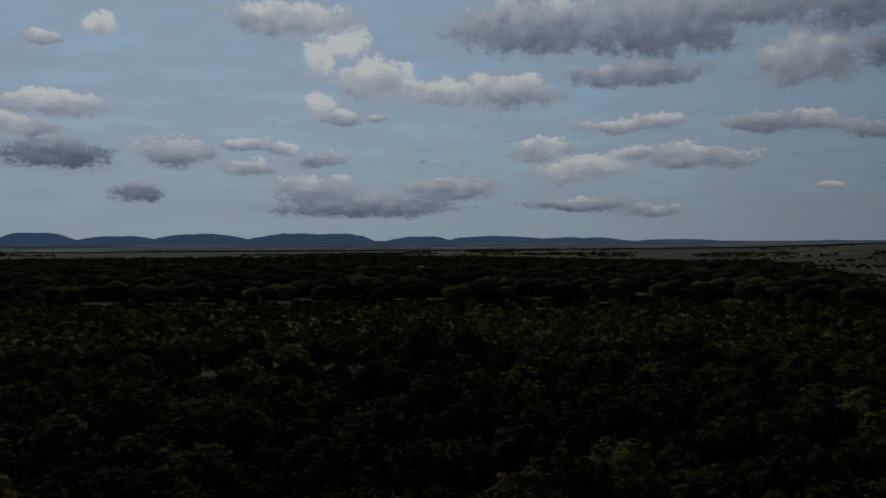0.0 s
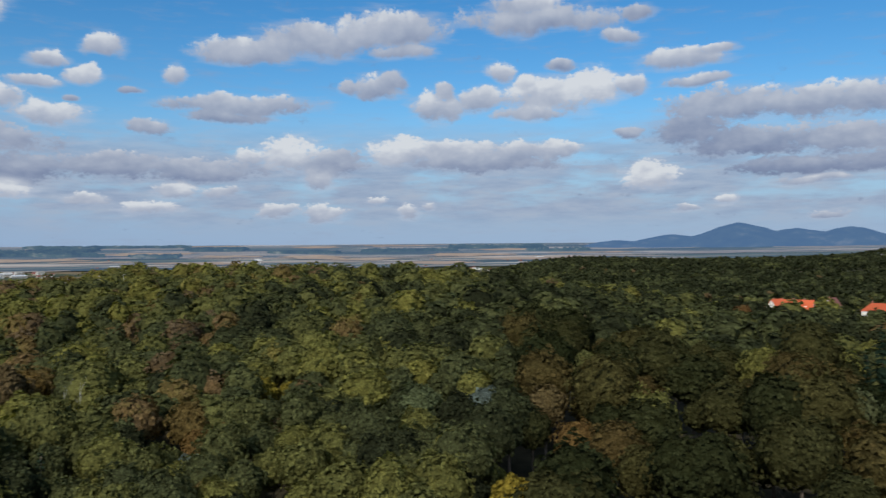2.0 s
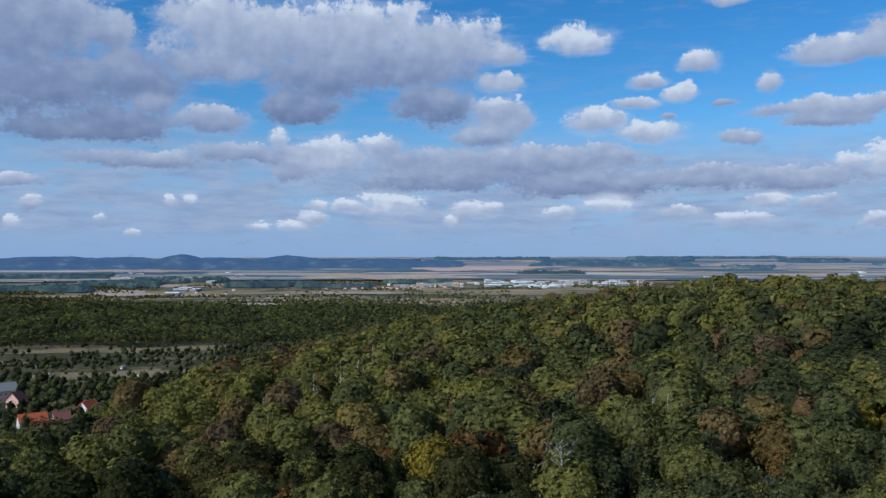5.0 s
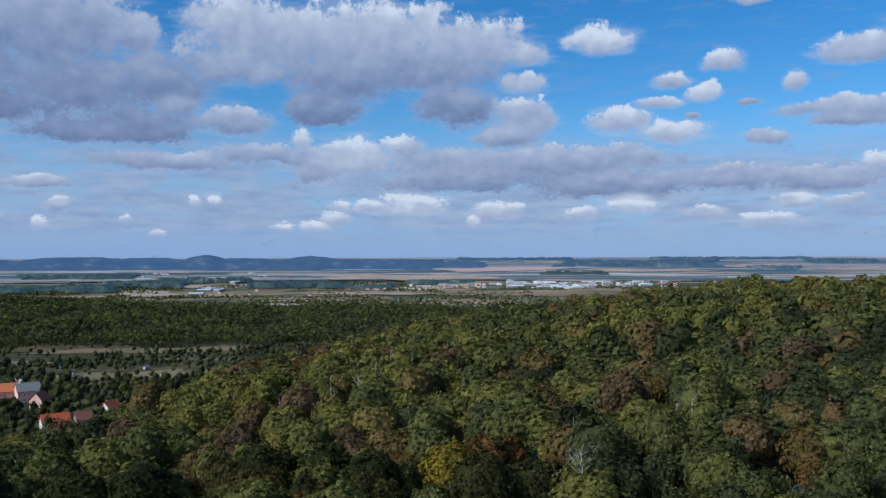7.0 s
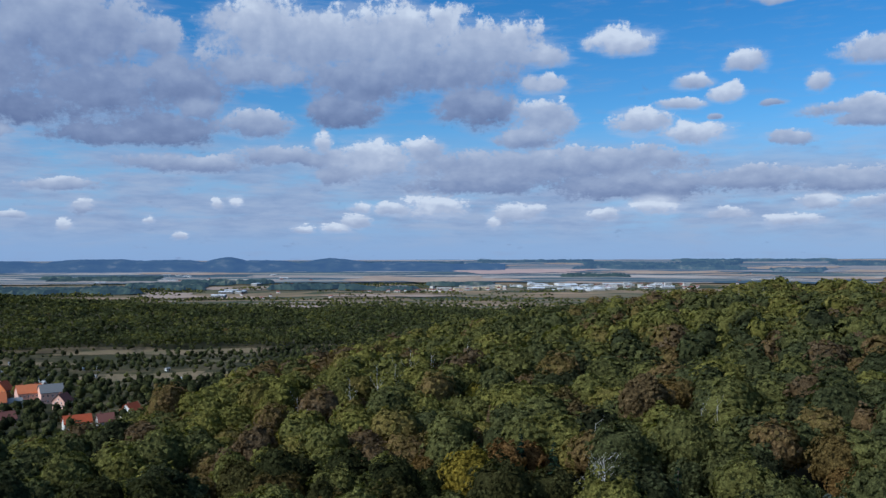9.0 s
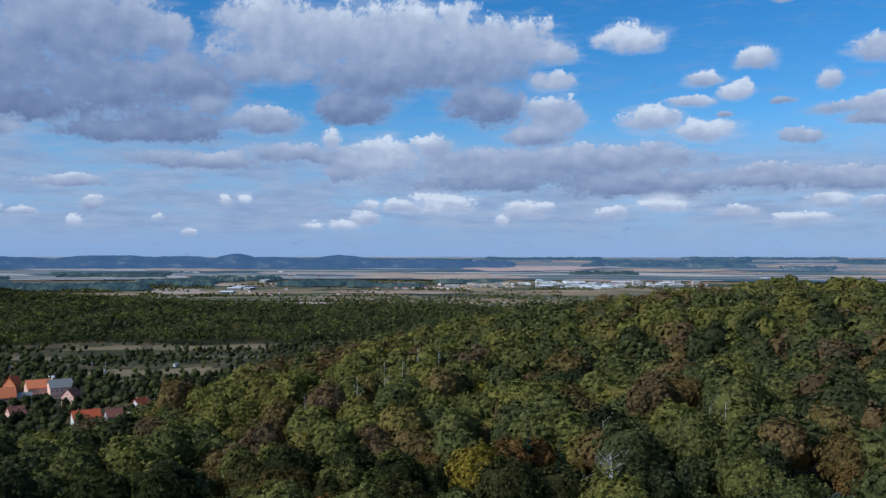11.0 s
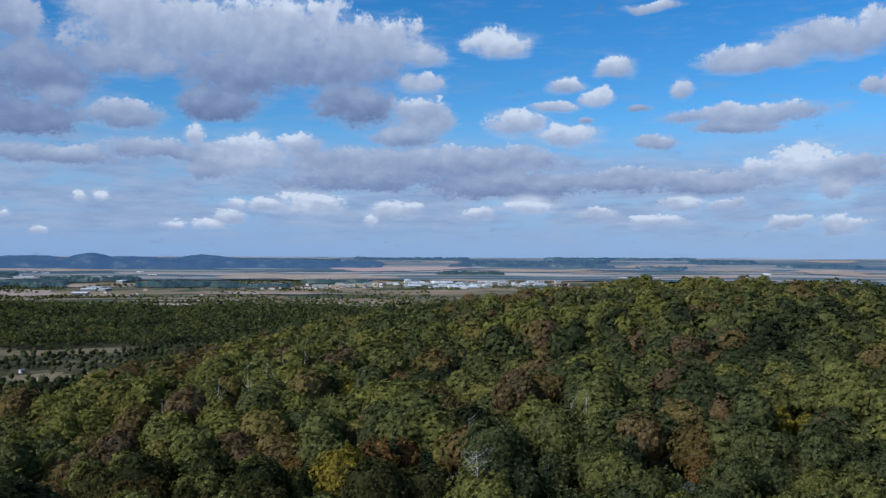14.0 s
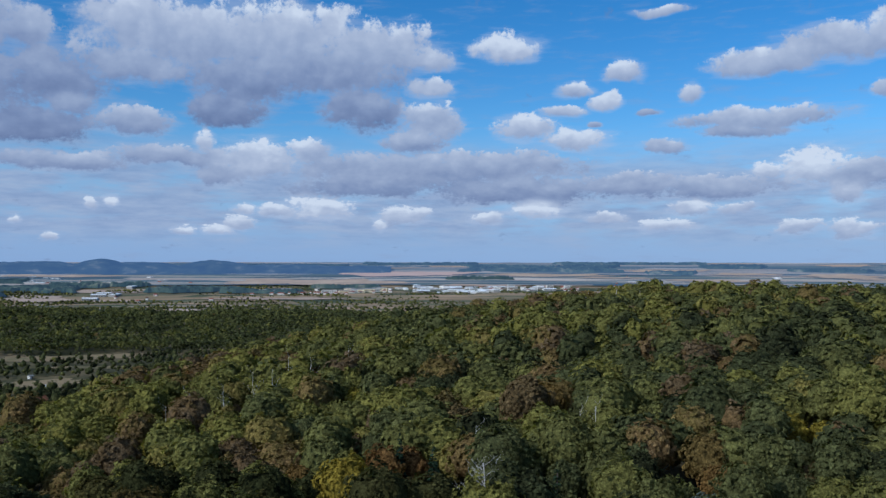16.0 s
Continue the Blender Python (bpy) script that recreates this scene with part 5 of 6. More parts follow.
def far_wood(bearing, r, half_a, half_r, seed, mat):
    """A wood on the far plain: an uneven sheet of crowns that stands on the ground, with steep rims."""
    rnd = np.random.default_rng(seed)
    nu, nv = max(12, int(half_a / 5)), max(8, int(half_r / 6))
    u, v = np.meshgrid(np.linspace(-1, 1, nu), np.linspace(-1, 1, nv), indexing="ij")
    wob = 1 + 0.22 * np.sin(3 * u + seed) + 0.12 * np.sin(9 * u + 2 * seed) + 0.06 * np.sin(23 * u)
    su, sv = u * half_a * (1 + 0.1 * np.sin(3 * v + seed)), v * half_r * wob
    s, co = math.sin(radians(bearing)), math.cos(radians(bearing))
    X, Y = (r + sv) * s + su * co, (r + sv) * co - su * s
    rim = (np.maximum(abs(u), abs(v)) < 0.999)
    z = ground_z(X, Y) + np.where(rim, rnd.uniform(11, 21, u.shape), 3.0)
    p = np.stack([X.ravel(), Y.ravel(), z.ravel()], 1)
    return tagged(new("backdrop_far_wood", mesh_from("far_wood", p, grid_faces(nu, nv), mat)), "blue hazy wood on the far plain", "woods", kind="structure")


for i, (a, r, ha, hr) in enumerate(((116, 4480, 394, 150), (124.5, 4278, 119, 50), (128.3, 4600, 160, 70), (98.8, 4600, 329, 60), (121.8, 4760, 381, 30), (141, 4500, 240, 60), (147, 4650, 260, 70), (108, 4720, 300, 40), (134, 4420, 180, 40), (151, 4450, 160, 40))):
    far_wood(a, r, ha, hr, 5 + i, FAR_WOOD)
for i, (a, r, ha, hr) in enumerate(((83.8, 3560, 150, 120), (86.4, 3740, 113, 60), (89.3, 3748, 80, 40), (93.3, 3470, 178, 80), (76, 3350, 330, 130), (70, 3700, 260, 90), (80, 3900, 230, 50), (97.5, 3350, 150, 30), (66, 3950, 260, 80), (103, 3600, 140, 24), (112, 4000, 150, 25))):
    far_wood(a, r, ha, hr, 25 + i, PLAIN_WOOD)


rnd = np.random.default_rng(21)
bx, by = [], []
for k in range(170):     # hedges and belts of trees over the plain
    a, r = rnd.uniform(60, 160), rnd.uniform(1950, 4150)
    L, w = rnd.uniform(60, 420), rnd.choice([6, 10, 30, 80], p=[0.45, 0.25, 0.2, 0.1])
    th = radians(rnd.choice([20, 110]) + rnd.uniform(-12, 12))
    n = int(L * (1 + w / 14) / 30)
    u, v = rnd.uniform(-L / 2, L / 2, n), rnd.uniform(-w / 2, w / 2, n)
    bx.append(r * math.sin(radians(a)) + u * math.cos(th) - v * math.sin(th))
    by.append(r * math.cos(radians(a)) + u * math.sin(th) + v * math.cos(th))
for k in range(75):     # loose trees and scrub on the nearest fields
    a, r = rnd.uniform(74, 112), rnd.uniform(1750, 2900)
    n = rnd.integers(20, 60)
    u, v = rnd.normal(0, 90, n), rnd.normal(0, 35, n)
    s, co = math.sin(radians(a)), math.cos(radians(a))
    bx.append((r + v) * s + u * co)
    by.append((r + v) * co - u * s)
for k in range(80):     # belts of trees on the western hills
    a, r = rnd.uniform(-30, 60), rnd.uniform(1500, 3600)
    L, w = rnd.uniform(80, 500), rnd.choice([8, 14, 40, 110], p=[0.35, 0.25, 0.25, 0.15])
    th = -radians(a) + rnd.normal(0, 0.25)
    n = int(L * (1 + w / 10) / 12)
    u, v = rnd.uniform(-L / 2, L / 2, n), rnd.uniform(-w / 2, w / 2, n)
    bx.append(r * math.sin(radians(a)) + u * math.cos(th) - v * math.sin(th))
    by.append(r * math.cos(radians(a)) + u * math.sin(th) + v * math.cos(th))
for a, r, ha, hr in ((74.5, 3250, 330, 170), (82, 3480, 190, 60), (76.5, 2850, 110, 50), (83.5, 3300, 150, 40), (90, 3450, 130, 30), (97, 3620, 170, 30), (72, 3000, 160, 70), (109, 3250, 120, 30), (101, 3180, 100, 30), (69, 3900, 260, 60), (78, 3950, 200, 40),
                     (116, 4120, 260, 60), (128, 4100, 200, 40), (96, 2350, 120, 50), (88, 2250, 140, 50), (138, 4000, 160, 40)):
    n = int(ha * hr * 4 / 150)
    u, v = rnd.uniform(-ha, ha, n), rnd.uniform(-hr, hr, n)
    s, co = math.sin(radians(a)), math.cos(radians(a))
    bx.append((r + v) * s + u * co)
    by.append((r + v) * co - u * s)
bx, by = np.concatenate(bx), np.concatenate(by)
ok = ~is_wood(bx, by) & (np.hypot(bx, by) < 3720)
bx, by = bx[ok], by[ok]
wood("hedges_and_copses", "hedgerows and copses between far fields", TINY, bx, by, rnd.uniform(0.4, 0.95, len(bx)), 22, np.clip(rnd.normal(0.3, 0.15, len(bx)), 0, 1))

# ---- houses ----
WALL = {"white": mottled("render_white", (0.56, 0.525, 0.47), 0.14, 0.4), "cream": mottled("render_cream", (0.76, 0.62, 0.40), 0.12, 0.4),
        "orange": mottled("render_orange", (0.62, 0.20, 0.07), 0.12, 0.4), "grey": mottled("render_grey", (0.27, 0.255, 0.235), 0.15, 0.4),
        "pink": mottled("render_pink", (0.62, 0.36, 0.27), 0.12, 0.4), "red": mottled("sheet_red", (0.24, 0.035, 0.04), 0.15, 0.4), "blue": mottled("sheet_blue", (0.05, 0.12, 0.28), 0.15, 0.4)}
ROOF = {"red": mottled("roof_tiles_red", (0.38, 0.075, 0.026), 0.25, 0.7), "dark": mottled("roof_tiles_brown", (0.16, 0.06, 0.045), 0.25, 0.7),
        "grey": mottled("roof_grey", (0.17, 0.165, 0.16), 0.2, 0.7), "white": mottled("roof_pale_sheet", (0.62, 0.63, 0.65), 0.15, 0.4, 0.5),
        "orange": mottled("roof_tiles_orange", (0.44, 0.13, 0.05), 0.25, 0.7), "blue": mottled("roof_blue_sheet", (0.20, 0.30, 0.42), 0.15, 0.4, 0.5)}
PANE = mottled("window_glass", (0.03, 0.035, 0.04), 0.2, 1.0, 0.12, 0.6)
FRAME = mottled("window_frame_white", (0.68, 0.67, 0.64), 0.1, 1.0, 0.6)
TIMBER = mottled("dark_timber", (0.05, 0.035, 0.025), 0.25, 1.0)
BRICK = mottled("chimney_brick", (0.28, 0.12, 0.08), 0.25, 3.0)
DOOR = mottled("door_brown", (0.12, 0.07, 0.04), 0.2, 1.0, 0.5)


def part(name, bm, mat, parent, label=""):
    """One mesh object under a thing or a part."""
    bmesh.ops.recalc_face_normals(bm, faces=bm.faces)
    me = bpy.data.meshes.new(name)
    bm.to_mesh(me)
    bm.free()
    me.materials.append(mat)
    ob = new(name, me)
    ob.parent = parent
    if label:
        tagged(ob, label)
    return ob


def box(x0, x1, y0, y1, z0, z1, bm=None):
    bm = bm or bmesh.new()
    bmesh.ops.create_cube(bm, size=1, matrix=Matrix.Translation(((x0 + x1) / 2, (y0 + y1) / 2, (z0 + z1) / 2)) @ Matrix.Diagonal((x1 - x0, y1 - y0, z1 - z0, 1)))
    return bm


def prism(outline, x0, x1, bm=None):
    """A body with the outline (y, z) drawn along x."""
    bm = bm or bmesh.new()
    a, b = [bm.verts.new((x0, y, z)) for y, z in outline], [bm.verts.new((x1, y, z)) for y, z in outline]
    bm.faces.new(a)
    bm.faces.new(b)
    for i in range(len(a)):
        bm.faces.new((a[i], a[(i + 1) % len(a)], b[(i + 1) % len(a)], b[i]))
    return bm


PANE_MESH = {}
HOUSES = []


def window(parent, x, y, z, w, h, face):
    """A framed window on a wall that faces -y ("front"), +y ("back") or -x ("left"), +x ("right")."""
    key = (round(w, 2), round(h, 2))
    if key not in PANE_MESH:
        bm = box(-w / 2, w / 2, -0.06, 0.02, 0, 0.1)
        for b in ((-w / 2, w / 2, h - 0.1, h), (-w / 2, -w / 2 + 0.1, 0.1, h - 0.1), (w / 2 - 0.1, w / 2, 0.1, h - 0.1), (-0.04, 0.04, 0.1, h - 0.1)):
            box(b[0], b[1], -0.06, 0.02, b[2], b[3], bm)
        fr = bpy.data.meshes.new("window_frame")
        bm.to_mesh(fr)
        bm.free()
        fr.materials.append(FRAME)
        bm = box(-w / 2 + 0.1, w / 2 - 0.1, -0.03, 0.01, 0.1, h - 0.1)
        pn = bpy.data.meshes.new("pane")
        bm.to_mesh(pn)
        bm.free()
        pn.materials.append(PANE)
        PANE_MESH[key] = fr, pn
    ob = new("window", PANE_MESH[key][0])
    ob.parent = parent
    ob.matrix_basis = pose(x, y, z, 0, 0, {"front": 0, "back": 180, "left": -90, "right": 90}[face])
    p = new("pane", PANE_MESH[key][1])
    p.parent = ob
    return ob


def house(name, label, bearing, r, long, deep, eaves, rise, turn=20, wall="white", roof="red", hip=0.0, storeys=2, chimneys=1, timber=False, dormers=0, cols=4, group="houses of the village", sink=0.6):
    """A house with walls, roof, chimneys, door and windows; turn: how far its right end stands back."""
    root = tagged(new(name), label, "house", group)
    x0, y0, z0 = at(bearing, r)
    if bearing < 100:          # bearings in the valley are taken from the first stand of the camera
        x0, y0 = x0 - 6.8, y0 + 5.4
    HOUSES.append((x0, y0, max(long, deep) / 2))
    corner = []
    for sx in (-long / 2, long / 2):
        for sy in (-deep / 2, deep / 2):
            c = pose(x0, y0, 0, 0, 0, turn - bearing) @ Vector((sx, sy, 0))
            corner.append(float(ground_z(c.x, c.y)))
    root.matrix_basis = pose(x0, y0, max(corner) - 0.2, 0, 0, turn - bearing)
    base = min(corner) - max(corner) - 0.6
    L, D = long / 2, deep / 2
    bm = box(-L, L, -D, D, base, eaves)
    if rise > 0 and hip == 0:
        prism([(-D, eaves), (D, eaves), (0, eaves + rise)], -L, L, bm)
    w = part("wall", bm, WALL[wall], root)
    over, th = 0.5, 0.28
    if rise <= 0:
        bm = box(-L - 0.15, L + 0.15, -D - 0.15, D + 0.15, eaves + 0.004, eaves + 0.35)
    elif hip == 0:
        bm = bmesh.new()
        k = rise / D
        for s in (-1, 1):
            prism([(0, eaves + rise + 0.03), (0, eaves + rise + 0.03 + th), (s * (D + over), eaves - k * over + 0.03 + th), (s * (D + over), eaves - k * over + 0.03)], -L - over, L + over, bm)
    else:
        bm = bmesh.new()
        q = [bm.verts.new(p) for p in ((-L - over, -D - over, eaves), (L + over, -D - over, eaves), (L + over, D + over, eaves), (-L - over, D + over, eaves),
                                       (-L + hip, 0, eaves + rise), (L - hip, 0, eaves + rise))]
        for f in ((0, 1, 5, 4), (1, 2, 5), (2, 3, 4, 5), (3, 0, 4), (3, 2, 1, 0)):
            bm.faces.new([q[i] for i in f])
        bmesh.ops.translate(bm, verts=bm.verts, vec=(0, 0, 0.02))
    rf = part("roof", bm, ROOF[roof], root)
    for c in range(chimneys):
        cx = -L * 0.55 + c * (1.1 * L / max(1, chimneys - 1) if chimneys > 1 else 0)
        bm = box(cx - 0.35, cx + 0.35, -0.1, 0.55, eaves + rise - 1.2, eaves + rise + 0.95)
        box(cx - 0.43, cx + 0.43, -0.18, 0.63, eaves + rise + 0.95, eaves + rise + 1.08, bm)
        part("chimney", bm, BRICK, root)
    step = eaves / storeys
    for s in range(storeys):
        z = 0.9 + s * step
        for c in range(cols):
            cx = -L + (c + 0.5) * long / cols
            if s == 0 and c == cols // 2:
                part("door", box(cx - 0.5, cx + 0.5, -D - 0.06, -D + 0.02, 0.0, 2.1), DOOR, root)
            else:
                window(root, cx, -D, z, 1.1, 1.35, "front")
        for c in range(2):
            cy = -D + (c + 0.5) * deep / 2
            window(root, -L, cy, z, 1.0, 1.35, "left")
            window(root, L, cy, z, 1.0, 1.35, "right")
    if rise > 3 and hip == 0:
        window(root, -L, 0, eaves + 0.5, 0.9, 1.2, "left")
        window(root, L, 0, eaves + 0.5, 0.9, 1.2, "right")
    for d in range(dormers):
        cx = -L + (d + 0.5) * long / dormers
        z = eaves + rise * 0.25
        yf = -D * 0.72
        bm = prism([(0, 0), (1.5, 0), (1.5, 1.2), (0, 1.2)], -0.7, 0.7)
        bmesh.ops.translate(bm, verts=bm.verts, vec=(cx, yf, z))
        dm = part("dormer", bm, WALL[wall], root)
        bm = bmesh.new()
        v = [bm.verts.new(p) for p in ((cx - 0.9, yf - 0.2, z + 1.2), (cx + 0.9, yf - 0.2, z + 1.2), (cx, yf - 0.2, z + 2.0), (cx - 0.9, 0, z + 1.2), (cx + 0.9, 0, z + 1.2), (cx, 0, z + 2.0))]
        for f in ((0, 1, 2), (3, 5, 4), (0, 2, 5, 3), (1, 4, 5, 2), (0, 3, 4, 1)):
            bm.faces.new([v[i] for i in f])
        part("dormer_roof", bm, ROOF[roof], dm)
    if timber:
        for side in (-1, 1):
            bm = bmesh.new()
            for u in (0.12, 0.38, 0.62, 0.88):
                cy = -D + u * deep
                box(side * L - 0.05, side * L + 0.05, cy - 0.12, cy + 0.12, eaves * 0.5, eaves + rise * (1 - abs(2 * u - 1)) - 0.3, bm)
            for zz in (eaves * 0.5, eaves, eaves + rise * 0.4):
                half = D * min(1.0, 1 - (zz - eaves) / rise)
                box(side * L - 0.06, side * L + 0.06, -half + 0.1, half - 0.1, zz - 0.12, zz + 0.12, bm)
            part("timber_frame", bm, TIMBER, root, "dark timber frame on a white gable")
    return root


# four blocks of flats
BLOCK = "long two-storey block of flats with a red hipped roof"
for a, r in ((59.1, 592), (60.3, 534), (62.7, 588), (63.8, 552)):
    house("block_of_flats", BLOCK, a, r, 23.5, 9.5, 5.6, 3.2, 24, "grey", "red", 4.4, 2, 3, cols=9, group="blocks of flats")
# terraces and houses with steep gables
for a, r, L, wl, rf, tn in ((66.9, 715, 12, "white", "dark", 40), (67.6, 686, 16, "cream", "red", 35), (69.0, 722, 10, "orange", "red", 65), (68.7, 655, 22, "white", "red", 30),
                            (70.2, 612, 22, "white", "red", 28), (70.4, 704, 15, "cream", "red", 40), (71.2, 724, 9, "cream", "dark", 70), (71.4, 684, 15, "white", "grey", 40),
                            (72.6, 664, 16, "white", "dark", 25), (73.1, 720, 9, "orange", "red", 60), (75.0, 702, 10, "orange", "red", 60), (74.3, 646, 20, "pink", "orange", 8)):
    house("gabled_house", "%s rendered house with a steep %s gabled roof" % (wl, {"red": "red tiled", "dark": "brown tiled", "grey": "grey", "orange": "orange tiled"}[rf]),
          a, r, L, 9.5, 5.8, 5.8, tn, wl, rf, 0.0, 2, 1, cols=max(3, int(L / 4)), dormers=2 if L > 20 else 0)
house("large_house", "large pink house with an orange tiled roof", 76.4, 672, 16, 13, 7.5, 5.0, 12, "pink", "orange", 0.0, 2, 2, cols=6)
house("large_house", "large pink house with a pale grey roof", 77.6, 664, 15, 13, 7.5, 5.0, 12, "pink", "grey", 0.0, 2, 1, cols=5)
house("gabled_house", "pink rendered house with a brown roof beside a large house", 78.3, 628, 9, 9, 5.5, 4.5, 55, "pink", "dark", 0, 2, 1, cols=3)
house("gabled_house", "small house with a grey roof beside tall trees", 75.6, 650, 10, 8, 4.5, 2.5, 20, "white", "grey", 0, 2, 1, cols=3)
for a, r, L, wl, rf, tn in ((69.7, 556, 12, "cream", "red", 10), (79.2, 548, 15, "white", "red", 12), (82.3, 575, 10, "white", "red", 50), (85.0, 628, 11, "white", "orange", 60), (75.3, 575, 9, "pink", "dark", 20),
                            (80.8, 545, 9, "grey", "dark", 15), (63.3, 522, 13, "white", "red", 30), (58.5, 508, 12, "pink", "red", 15), (54.5, 432, 11, "white", "red", 45), (60.4, 452, 7, "white", "red", 70),
                            (45.8, 702, 17, "white", "red", 10), (48.4, 660, 8, "white", "grey", 20), (44.8, 715, 9, "white", "grey", 15)):
    house("gabled_house", "small %s house with a %s roof among trees" % (wl, {"red": "red tiled", "dark": "dark brown", "grey": "grey", "orange": "orange"}[rf]), a, r, L, 8.5, 4.2, 4.0, tn, wl, rf, 0, 1, 1, cols=3)
# cubic houses
for a, r, wl in ((51.8, 560, "orange"), (52.5, 598, "white"), (53.5, 600, "white"), (53.3, 565, "grey")):
    house("cubic_house", "%s two-storey cubic house with a flat roof" % wl, a, r, 8.2, 8, 5.8, 0, 20, wl, "grey", 0, 2, 1, cols=3)
house("villa", "white three-storey villa with a brown roof", 54.6, 556, 11, 9, 8.0, 2.0, 5, "white", "dark", 3.0, 3, 1, cols=5)
# works and halls
house("works_hall", "long dark red hall with a pale sheet roof", 45.3, 578, 38, 12, 5.0, 1.4, 28, "red", "white", 0, 1, 0, cols=11)
house("works_office", "white flat-roofed end block of a hall", 47.4, 556, 8, 10, 6.4, 0, 28, "white", "grey", 0, 2, 0, cols=2)
for a, r, L, wl, rf in ((48.4, 545, 15, "grey", "grey"), (49.6, 548, 14, "grey", "grey"), (50.8, 546, 12, "grey", "grey"), (49.8, 528, 13, "cream", "grey"), (53.9, 520, 18, "grey", "grey"),
                        (57.1, 510, 9, "grey", "grey"), (61.2, 508, 13, "white", "grey"), (65.5, 545, 12, "grey", "grey"), (68.5, 535, 8, "white", "white")):
    house("workshop", "low %s workshop with a shallow %s roof" % (wl, rf), a, r, L * 0.85, 8, 3.0, 1.2, 15, wl, rf, 0, 1, 0, cols=4)
house("hall", "white hall with a pale roof beside a yard", 55.4, 512, 13, 9, 4.6, 1.0, 10, "white", "white", 0, 1, 0, cols=3)
house("hall", "blue sheet hall with a pale blue roof", 56.3, 505, 13, 9, 4.6, 1.2, 10, "blue", "blue", 0, 1, 0, cols=3)
# hamlet beyond
for a, r, L, rf in ((31.0, 1330, 14, "red"), (31.4, 1320, 12, "grey"), (33.0, 1300, 13, "grey"), (33.4, 1290, 12, "white"), (34.8, 1240, 14, "grey"), (35.2, 1225, 12, "white"), (34.2, 1135, 14, "white"), (35.6, 1145, 30, "grey"),
                    (36.8, 1140, 9, "white"), (42.6, 2060, 14, "white"), (43.0, 2080, 12, "white"), (44.6, 2050, 14, "red"), (45.5, 2060, 12, "white")):
    house("hamlet_house", "white house with a %s roof in a hamlet" % rf, a, r, L, 9, 5, 4.0, 25, "white", rf, 0, 2, 0, cols=3, group="houses of the hamlet")
# the manor in the wood
house("manor_house", "long white manor with a red tiled roof in the wood", 166.2, 575, 24, 11, 7.0, 6.0, -12, "white", "red", 0, 2, 3, cols=7, dormers=3, group="manor houses")
house("manor_wing", "white half-timbered manor wing with a steep gable", 165.2, 566, 12, 9, 8.0, 6.0, 62, "white", "red", 0, 2, 1, True, cols=3, group="manor houses")
house("manor_wing", "white half-timbered gable house with a brown roof", 168.4, 568, 13, 9, 8.5, 6.0, 70, "white", "dark", 0, 2, 1, True, cols=3, group="manor houses")
house("manor_house", "white two-storey house with a red hipped roof", 171.3, 540, 21, 11, 8.5, 4.5, -10, "white", "red", 4.0, 2, 1, cols=6, dormers=0, group="manor houses")


# white halls at the foot of the mountain
for a, r, L in ((157.6, 4700, 130), (160.2, 4740, 180), (162.4, 4720, 120), (166.0, 4700, 150)):
    house("factory_hall", "long white factory hall below a mountain", a, r, L, 60, 16, 4, 10, "white", "white", 0, 1, 0, cols=4, group="factory halls")


# trees and bushes between the houses and on the meadows
x, y = scatter(400, 1250, 7.8, 13, 24, 100)
rnd = np.random.default_rng(14)
x, y = x + rnd.uniform(-4, 4, x.shape), y + rnd.uniform(-4, 4, x.shape)
keep = (is_open(x, y) | in_valley(x, y)) & (drift(x, y, 45.0, 8.0) + rnd.uniform(-0.2, 0.2, x.shape) > np.interp(np.hypot(x, y), [700, 780], [0.04, 0.42])) & (~on_meadow(x, y) | (rnd.uniform(0, 1, x.shape) < 0.12))
for hx, hy, hr in HOUSES:
    d = math.hypot(hx, hy)
    fx, fy = hx - hx / d * 9, hy - hy / d * 9
    gx, gy = hx - hx / d * 20, hy - hy / d * 20
    lx, ly = hx - 3.7, hy + 11.4          # the sunny side
    keep &= np.hypot(x - lx, y - ly) > hr + 2.0
    keep &= (np.hypot(x - hx, y - hy) > hr + 2.5) & (np.hypot(x - fx, y - fy) > hr + 2.5) & (np.hypot(x - gx, y - gy) > hr)
x, y = x[keep], y[keep]
r = np.hypot(x, y)
wood("village_trees", "garden trees and bushes between the houses", FAR, x, y, rnd.uniform(0.35, 0.85, len(x)) * np.interp(r, [680, 820], [0.9, 0.75]), 24, np.clip(rnd.normal(0.14, 0.12, len(x)), 0, 0.9))


def road(name, label, points, width):
    """A strip of worn asphalt along points given by bearing and distance."""
    way_ = []
    for (a0, r0), (a1, r1) in zip(points, points[1:]):
        for k in range(12):
            u = k / 12
            way_.append(at(a0 + (a1 - a0) * u, r0 + (r1 - r0) * u))
    p = np.array(way_)
    t = np.gradient(p[:, :2], axis=0)
    t /= np.linalg.norm(t, axis=1, keepdims=True)
    side = np.stack([-t[:, 1], t[:, 0]], 1) * width / 2
    lo, hi = p[:, :2] - side, p[:, :2] + side
    v = np.concatenate([np.column_stack([q, ground_z(q[:, 0], q[:, 1]) + 0.7]) for q in (lo, hi)])
    return tagged(new(name, mesh_from(name, v, grid_faces(2, len(p))[:, ::-1], ASPHALT)), label, "road", kind="structure")


road("road_village", "grey village road between the houses", [(46, 530), (52, 535), (58, 522), (64, 530), (70, 575), (74, 610)], 6.0)
road("road_lane", "narrow grey lane beside gabled houses", [(66, 560), (67.6, 610), (68, 650), (67, 700)], 4.5)

# garden sheds on the allotments
rnd = random.Random(11)
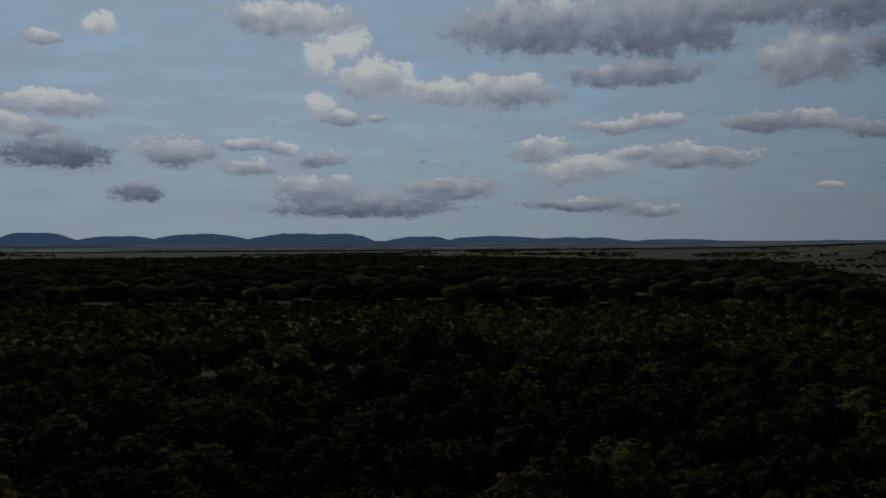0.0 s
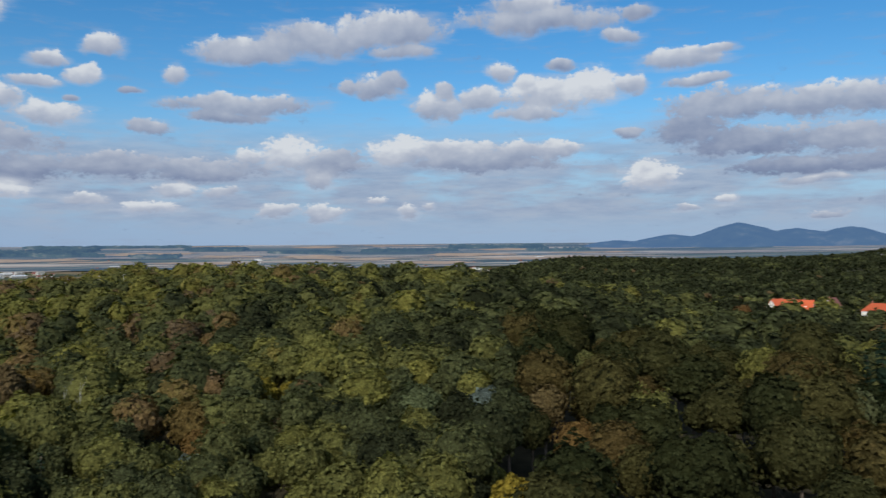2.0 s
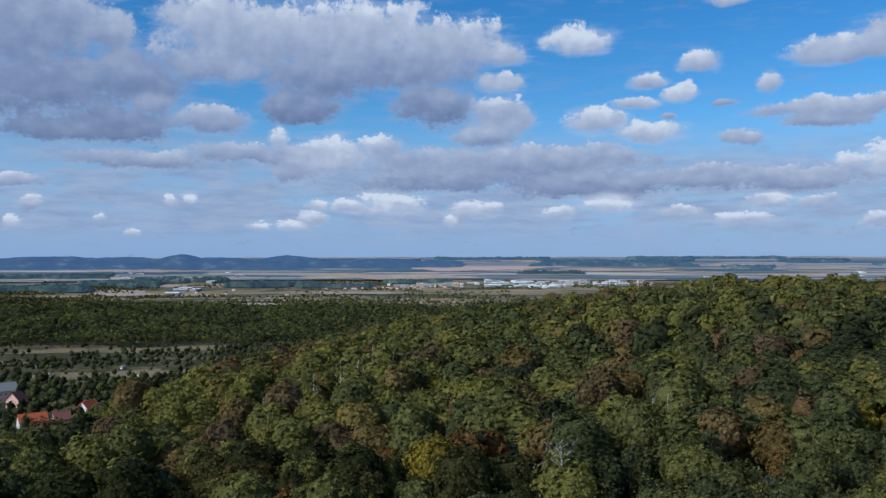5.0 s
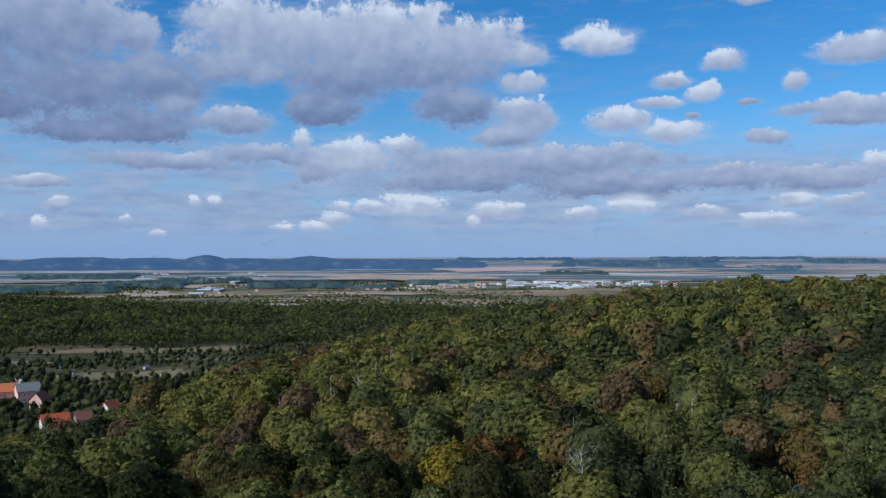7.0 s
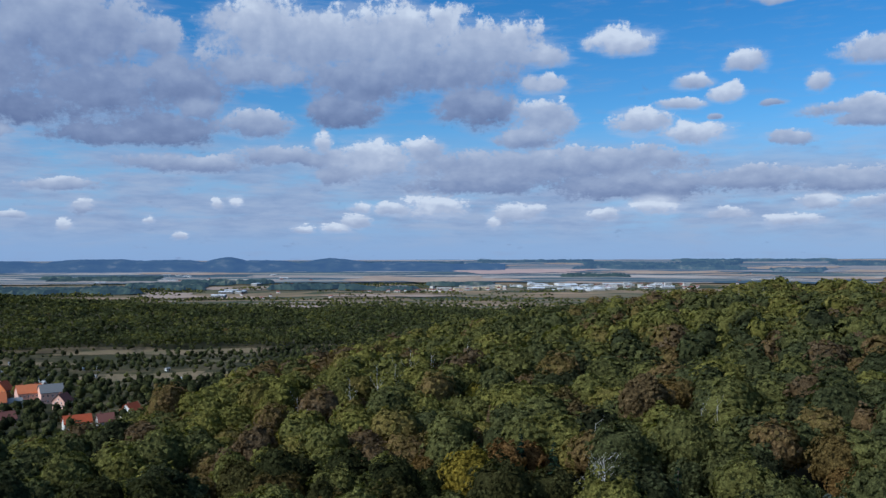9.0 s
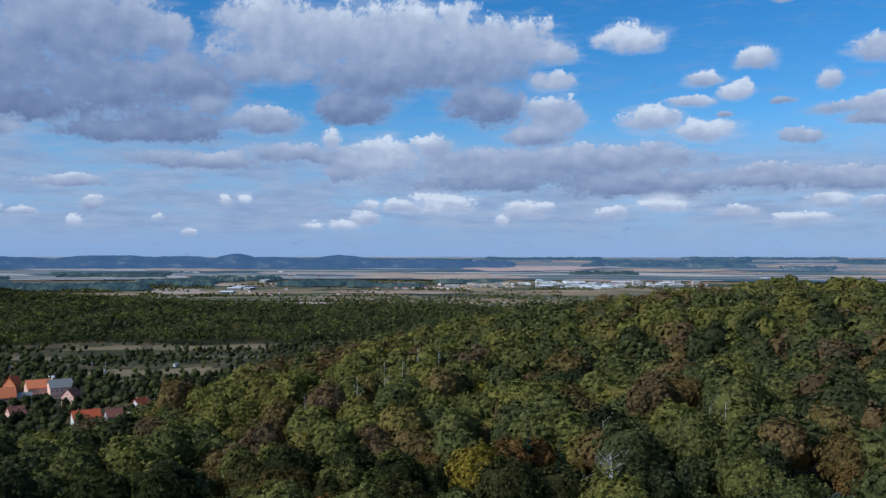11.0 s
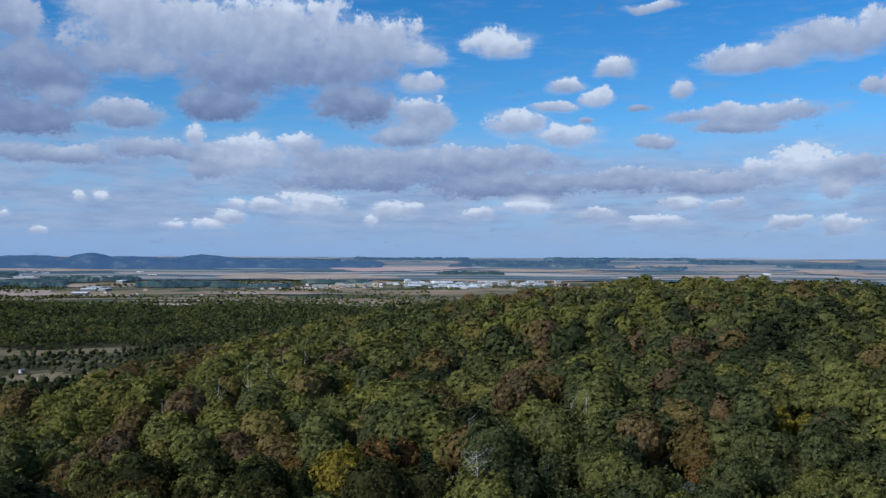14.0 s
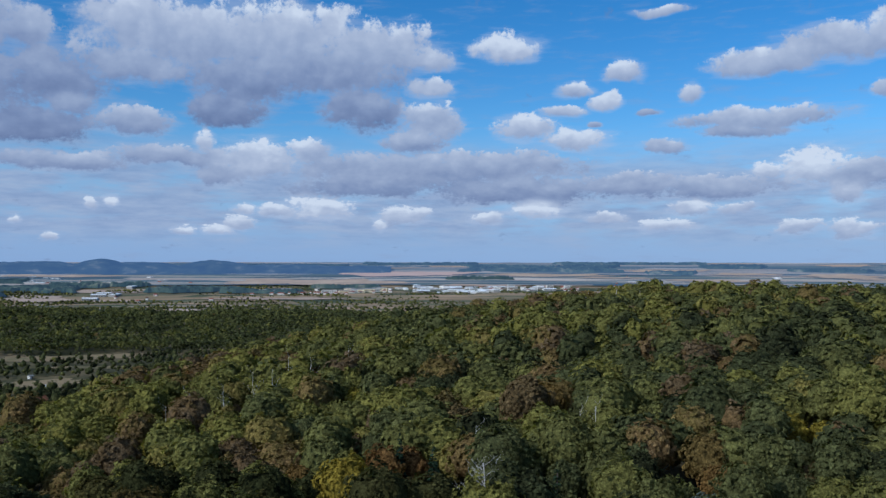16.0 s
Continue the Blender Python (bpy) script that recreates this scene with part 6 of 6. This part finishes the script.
for i in range(16):
    a, r = rnd.uniform(71, 91), rnd.uniform(745, 900)
    house("garden_shed", "small pale garden shed on an allotment", a, r, rnd.uniform(3, 5), 3, 2.4, 0.8, rnd.uniform(-40, 40), rnd.choice(("white", "grey", "white")), rnd.choice(("white", "grey")), 0, 1, 0, cols=2, group="garden sheds")


# ---- the town on the plain ----
def town_house(label, long, deep, tall, rise, wall, roof):
    root = tagged(new("town_building"), label, "building", "buildings of the town")
    part("wall", box(-long / 2, long / 2, -deep / 2, deep / 2, -4, tall), WALL[wall], root)
    part("roof", prism([(-deep / 2 - 0.5, tall + 0.02), (deep / 2 + 0.5, tall + 0.02), (deep / 2 + 0.3, tall + 0.5), (0, tall + 0.5 + rise), (-deep / 2 - 0.3, tall + 0.5)], -long / 2 - 0.5, long / 2 + 0.5), ROOF[roof], root)
    bm = bmesh.new()
    for s in range(max(1, int(tall / 3))):
        box(-long / 2 + 1, long / 2 - 1, -deep / 2 - 0.1, -deep / 2 + 0.05, 1.2 + 3 * s, 2.5 + 3 * s, bm)
    part("window", bm, PANE, root, "band of windows")
    return root


KINDS = [town_house("long white factory hall on the plain", 70, 26, 7, 1.0, "white", "white"), town_house("white flat-roofed warehouse on the plain", 38, 18, 6, 0.5, "white", "white"),
         town_house("pale block of flats with a red roof", 40, 12, 13, 3.0, "cream", "grey"), town_house("white block of flats in the town", 30, 12, 14, 1.0, "white", "grey"),
         town_house("small white town house with a brown roof", 12, 9, 5, 3.5, "white", "dark"), town_house("grey works hall with a pale roof", 50, 25, 8, 1.5, "grey", "white")]
rnd = random.Random(4)
SPOTS = [(97.5, 103.5, 3280, 3420, (2, 3, 4, 4, 4), 44), (103.0, 106.0, 3350, 3480, (2, 3, 4, 4), 24), (106.5, 112.0, 3520, 3720, (0, 1, 1, 5), 18), (108, 113, 3340, 3480, (0, 1, 1, 5), 16), (112, 118.5, 3480, 3700, (1, 3, 4, 4, 4, 5), 60),
         (86, 97, 2900, 3900, (4, 4, 5), 16), (120, 150, 3300, 4150, (4, 4, 4, 1), 46), (147, 157, 3700, 4150, (4, 1, 5), 22), (78, 92, 3800, 4150, (4, 1), 14)]
first = {}
for a0, a1, r0, r1, kinds, count in SPOTS:
    for i in range(count):
        k = rnd.choice(kinds)
        px, py, pz = at(rnd.uniform(a0, a1), rnd.uniform(r0, r1))
        m = pose(px, py, pz, 0, 0, -105 + rnd.choice((0, 0, 90)) + rnd.uniform(-12, 12))
        if k in first:
            copy_thing(KINDS[k], m)
        else:
            KINDS[k].matrix_basis = m
            first[k] = True
for k, ob in enumerate(KINDS):
    if k not in first:
        ob.matrix_basis = pose(*at(105, 3400))
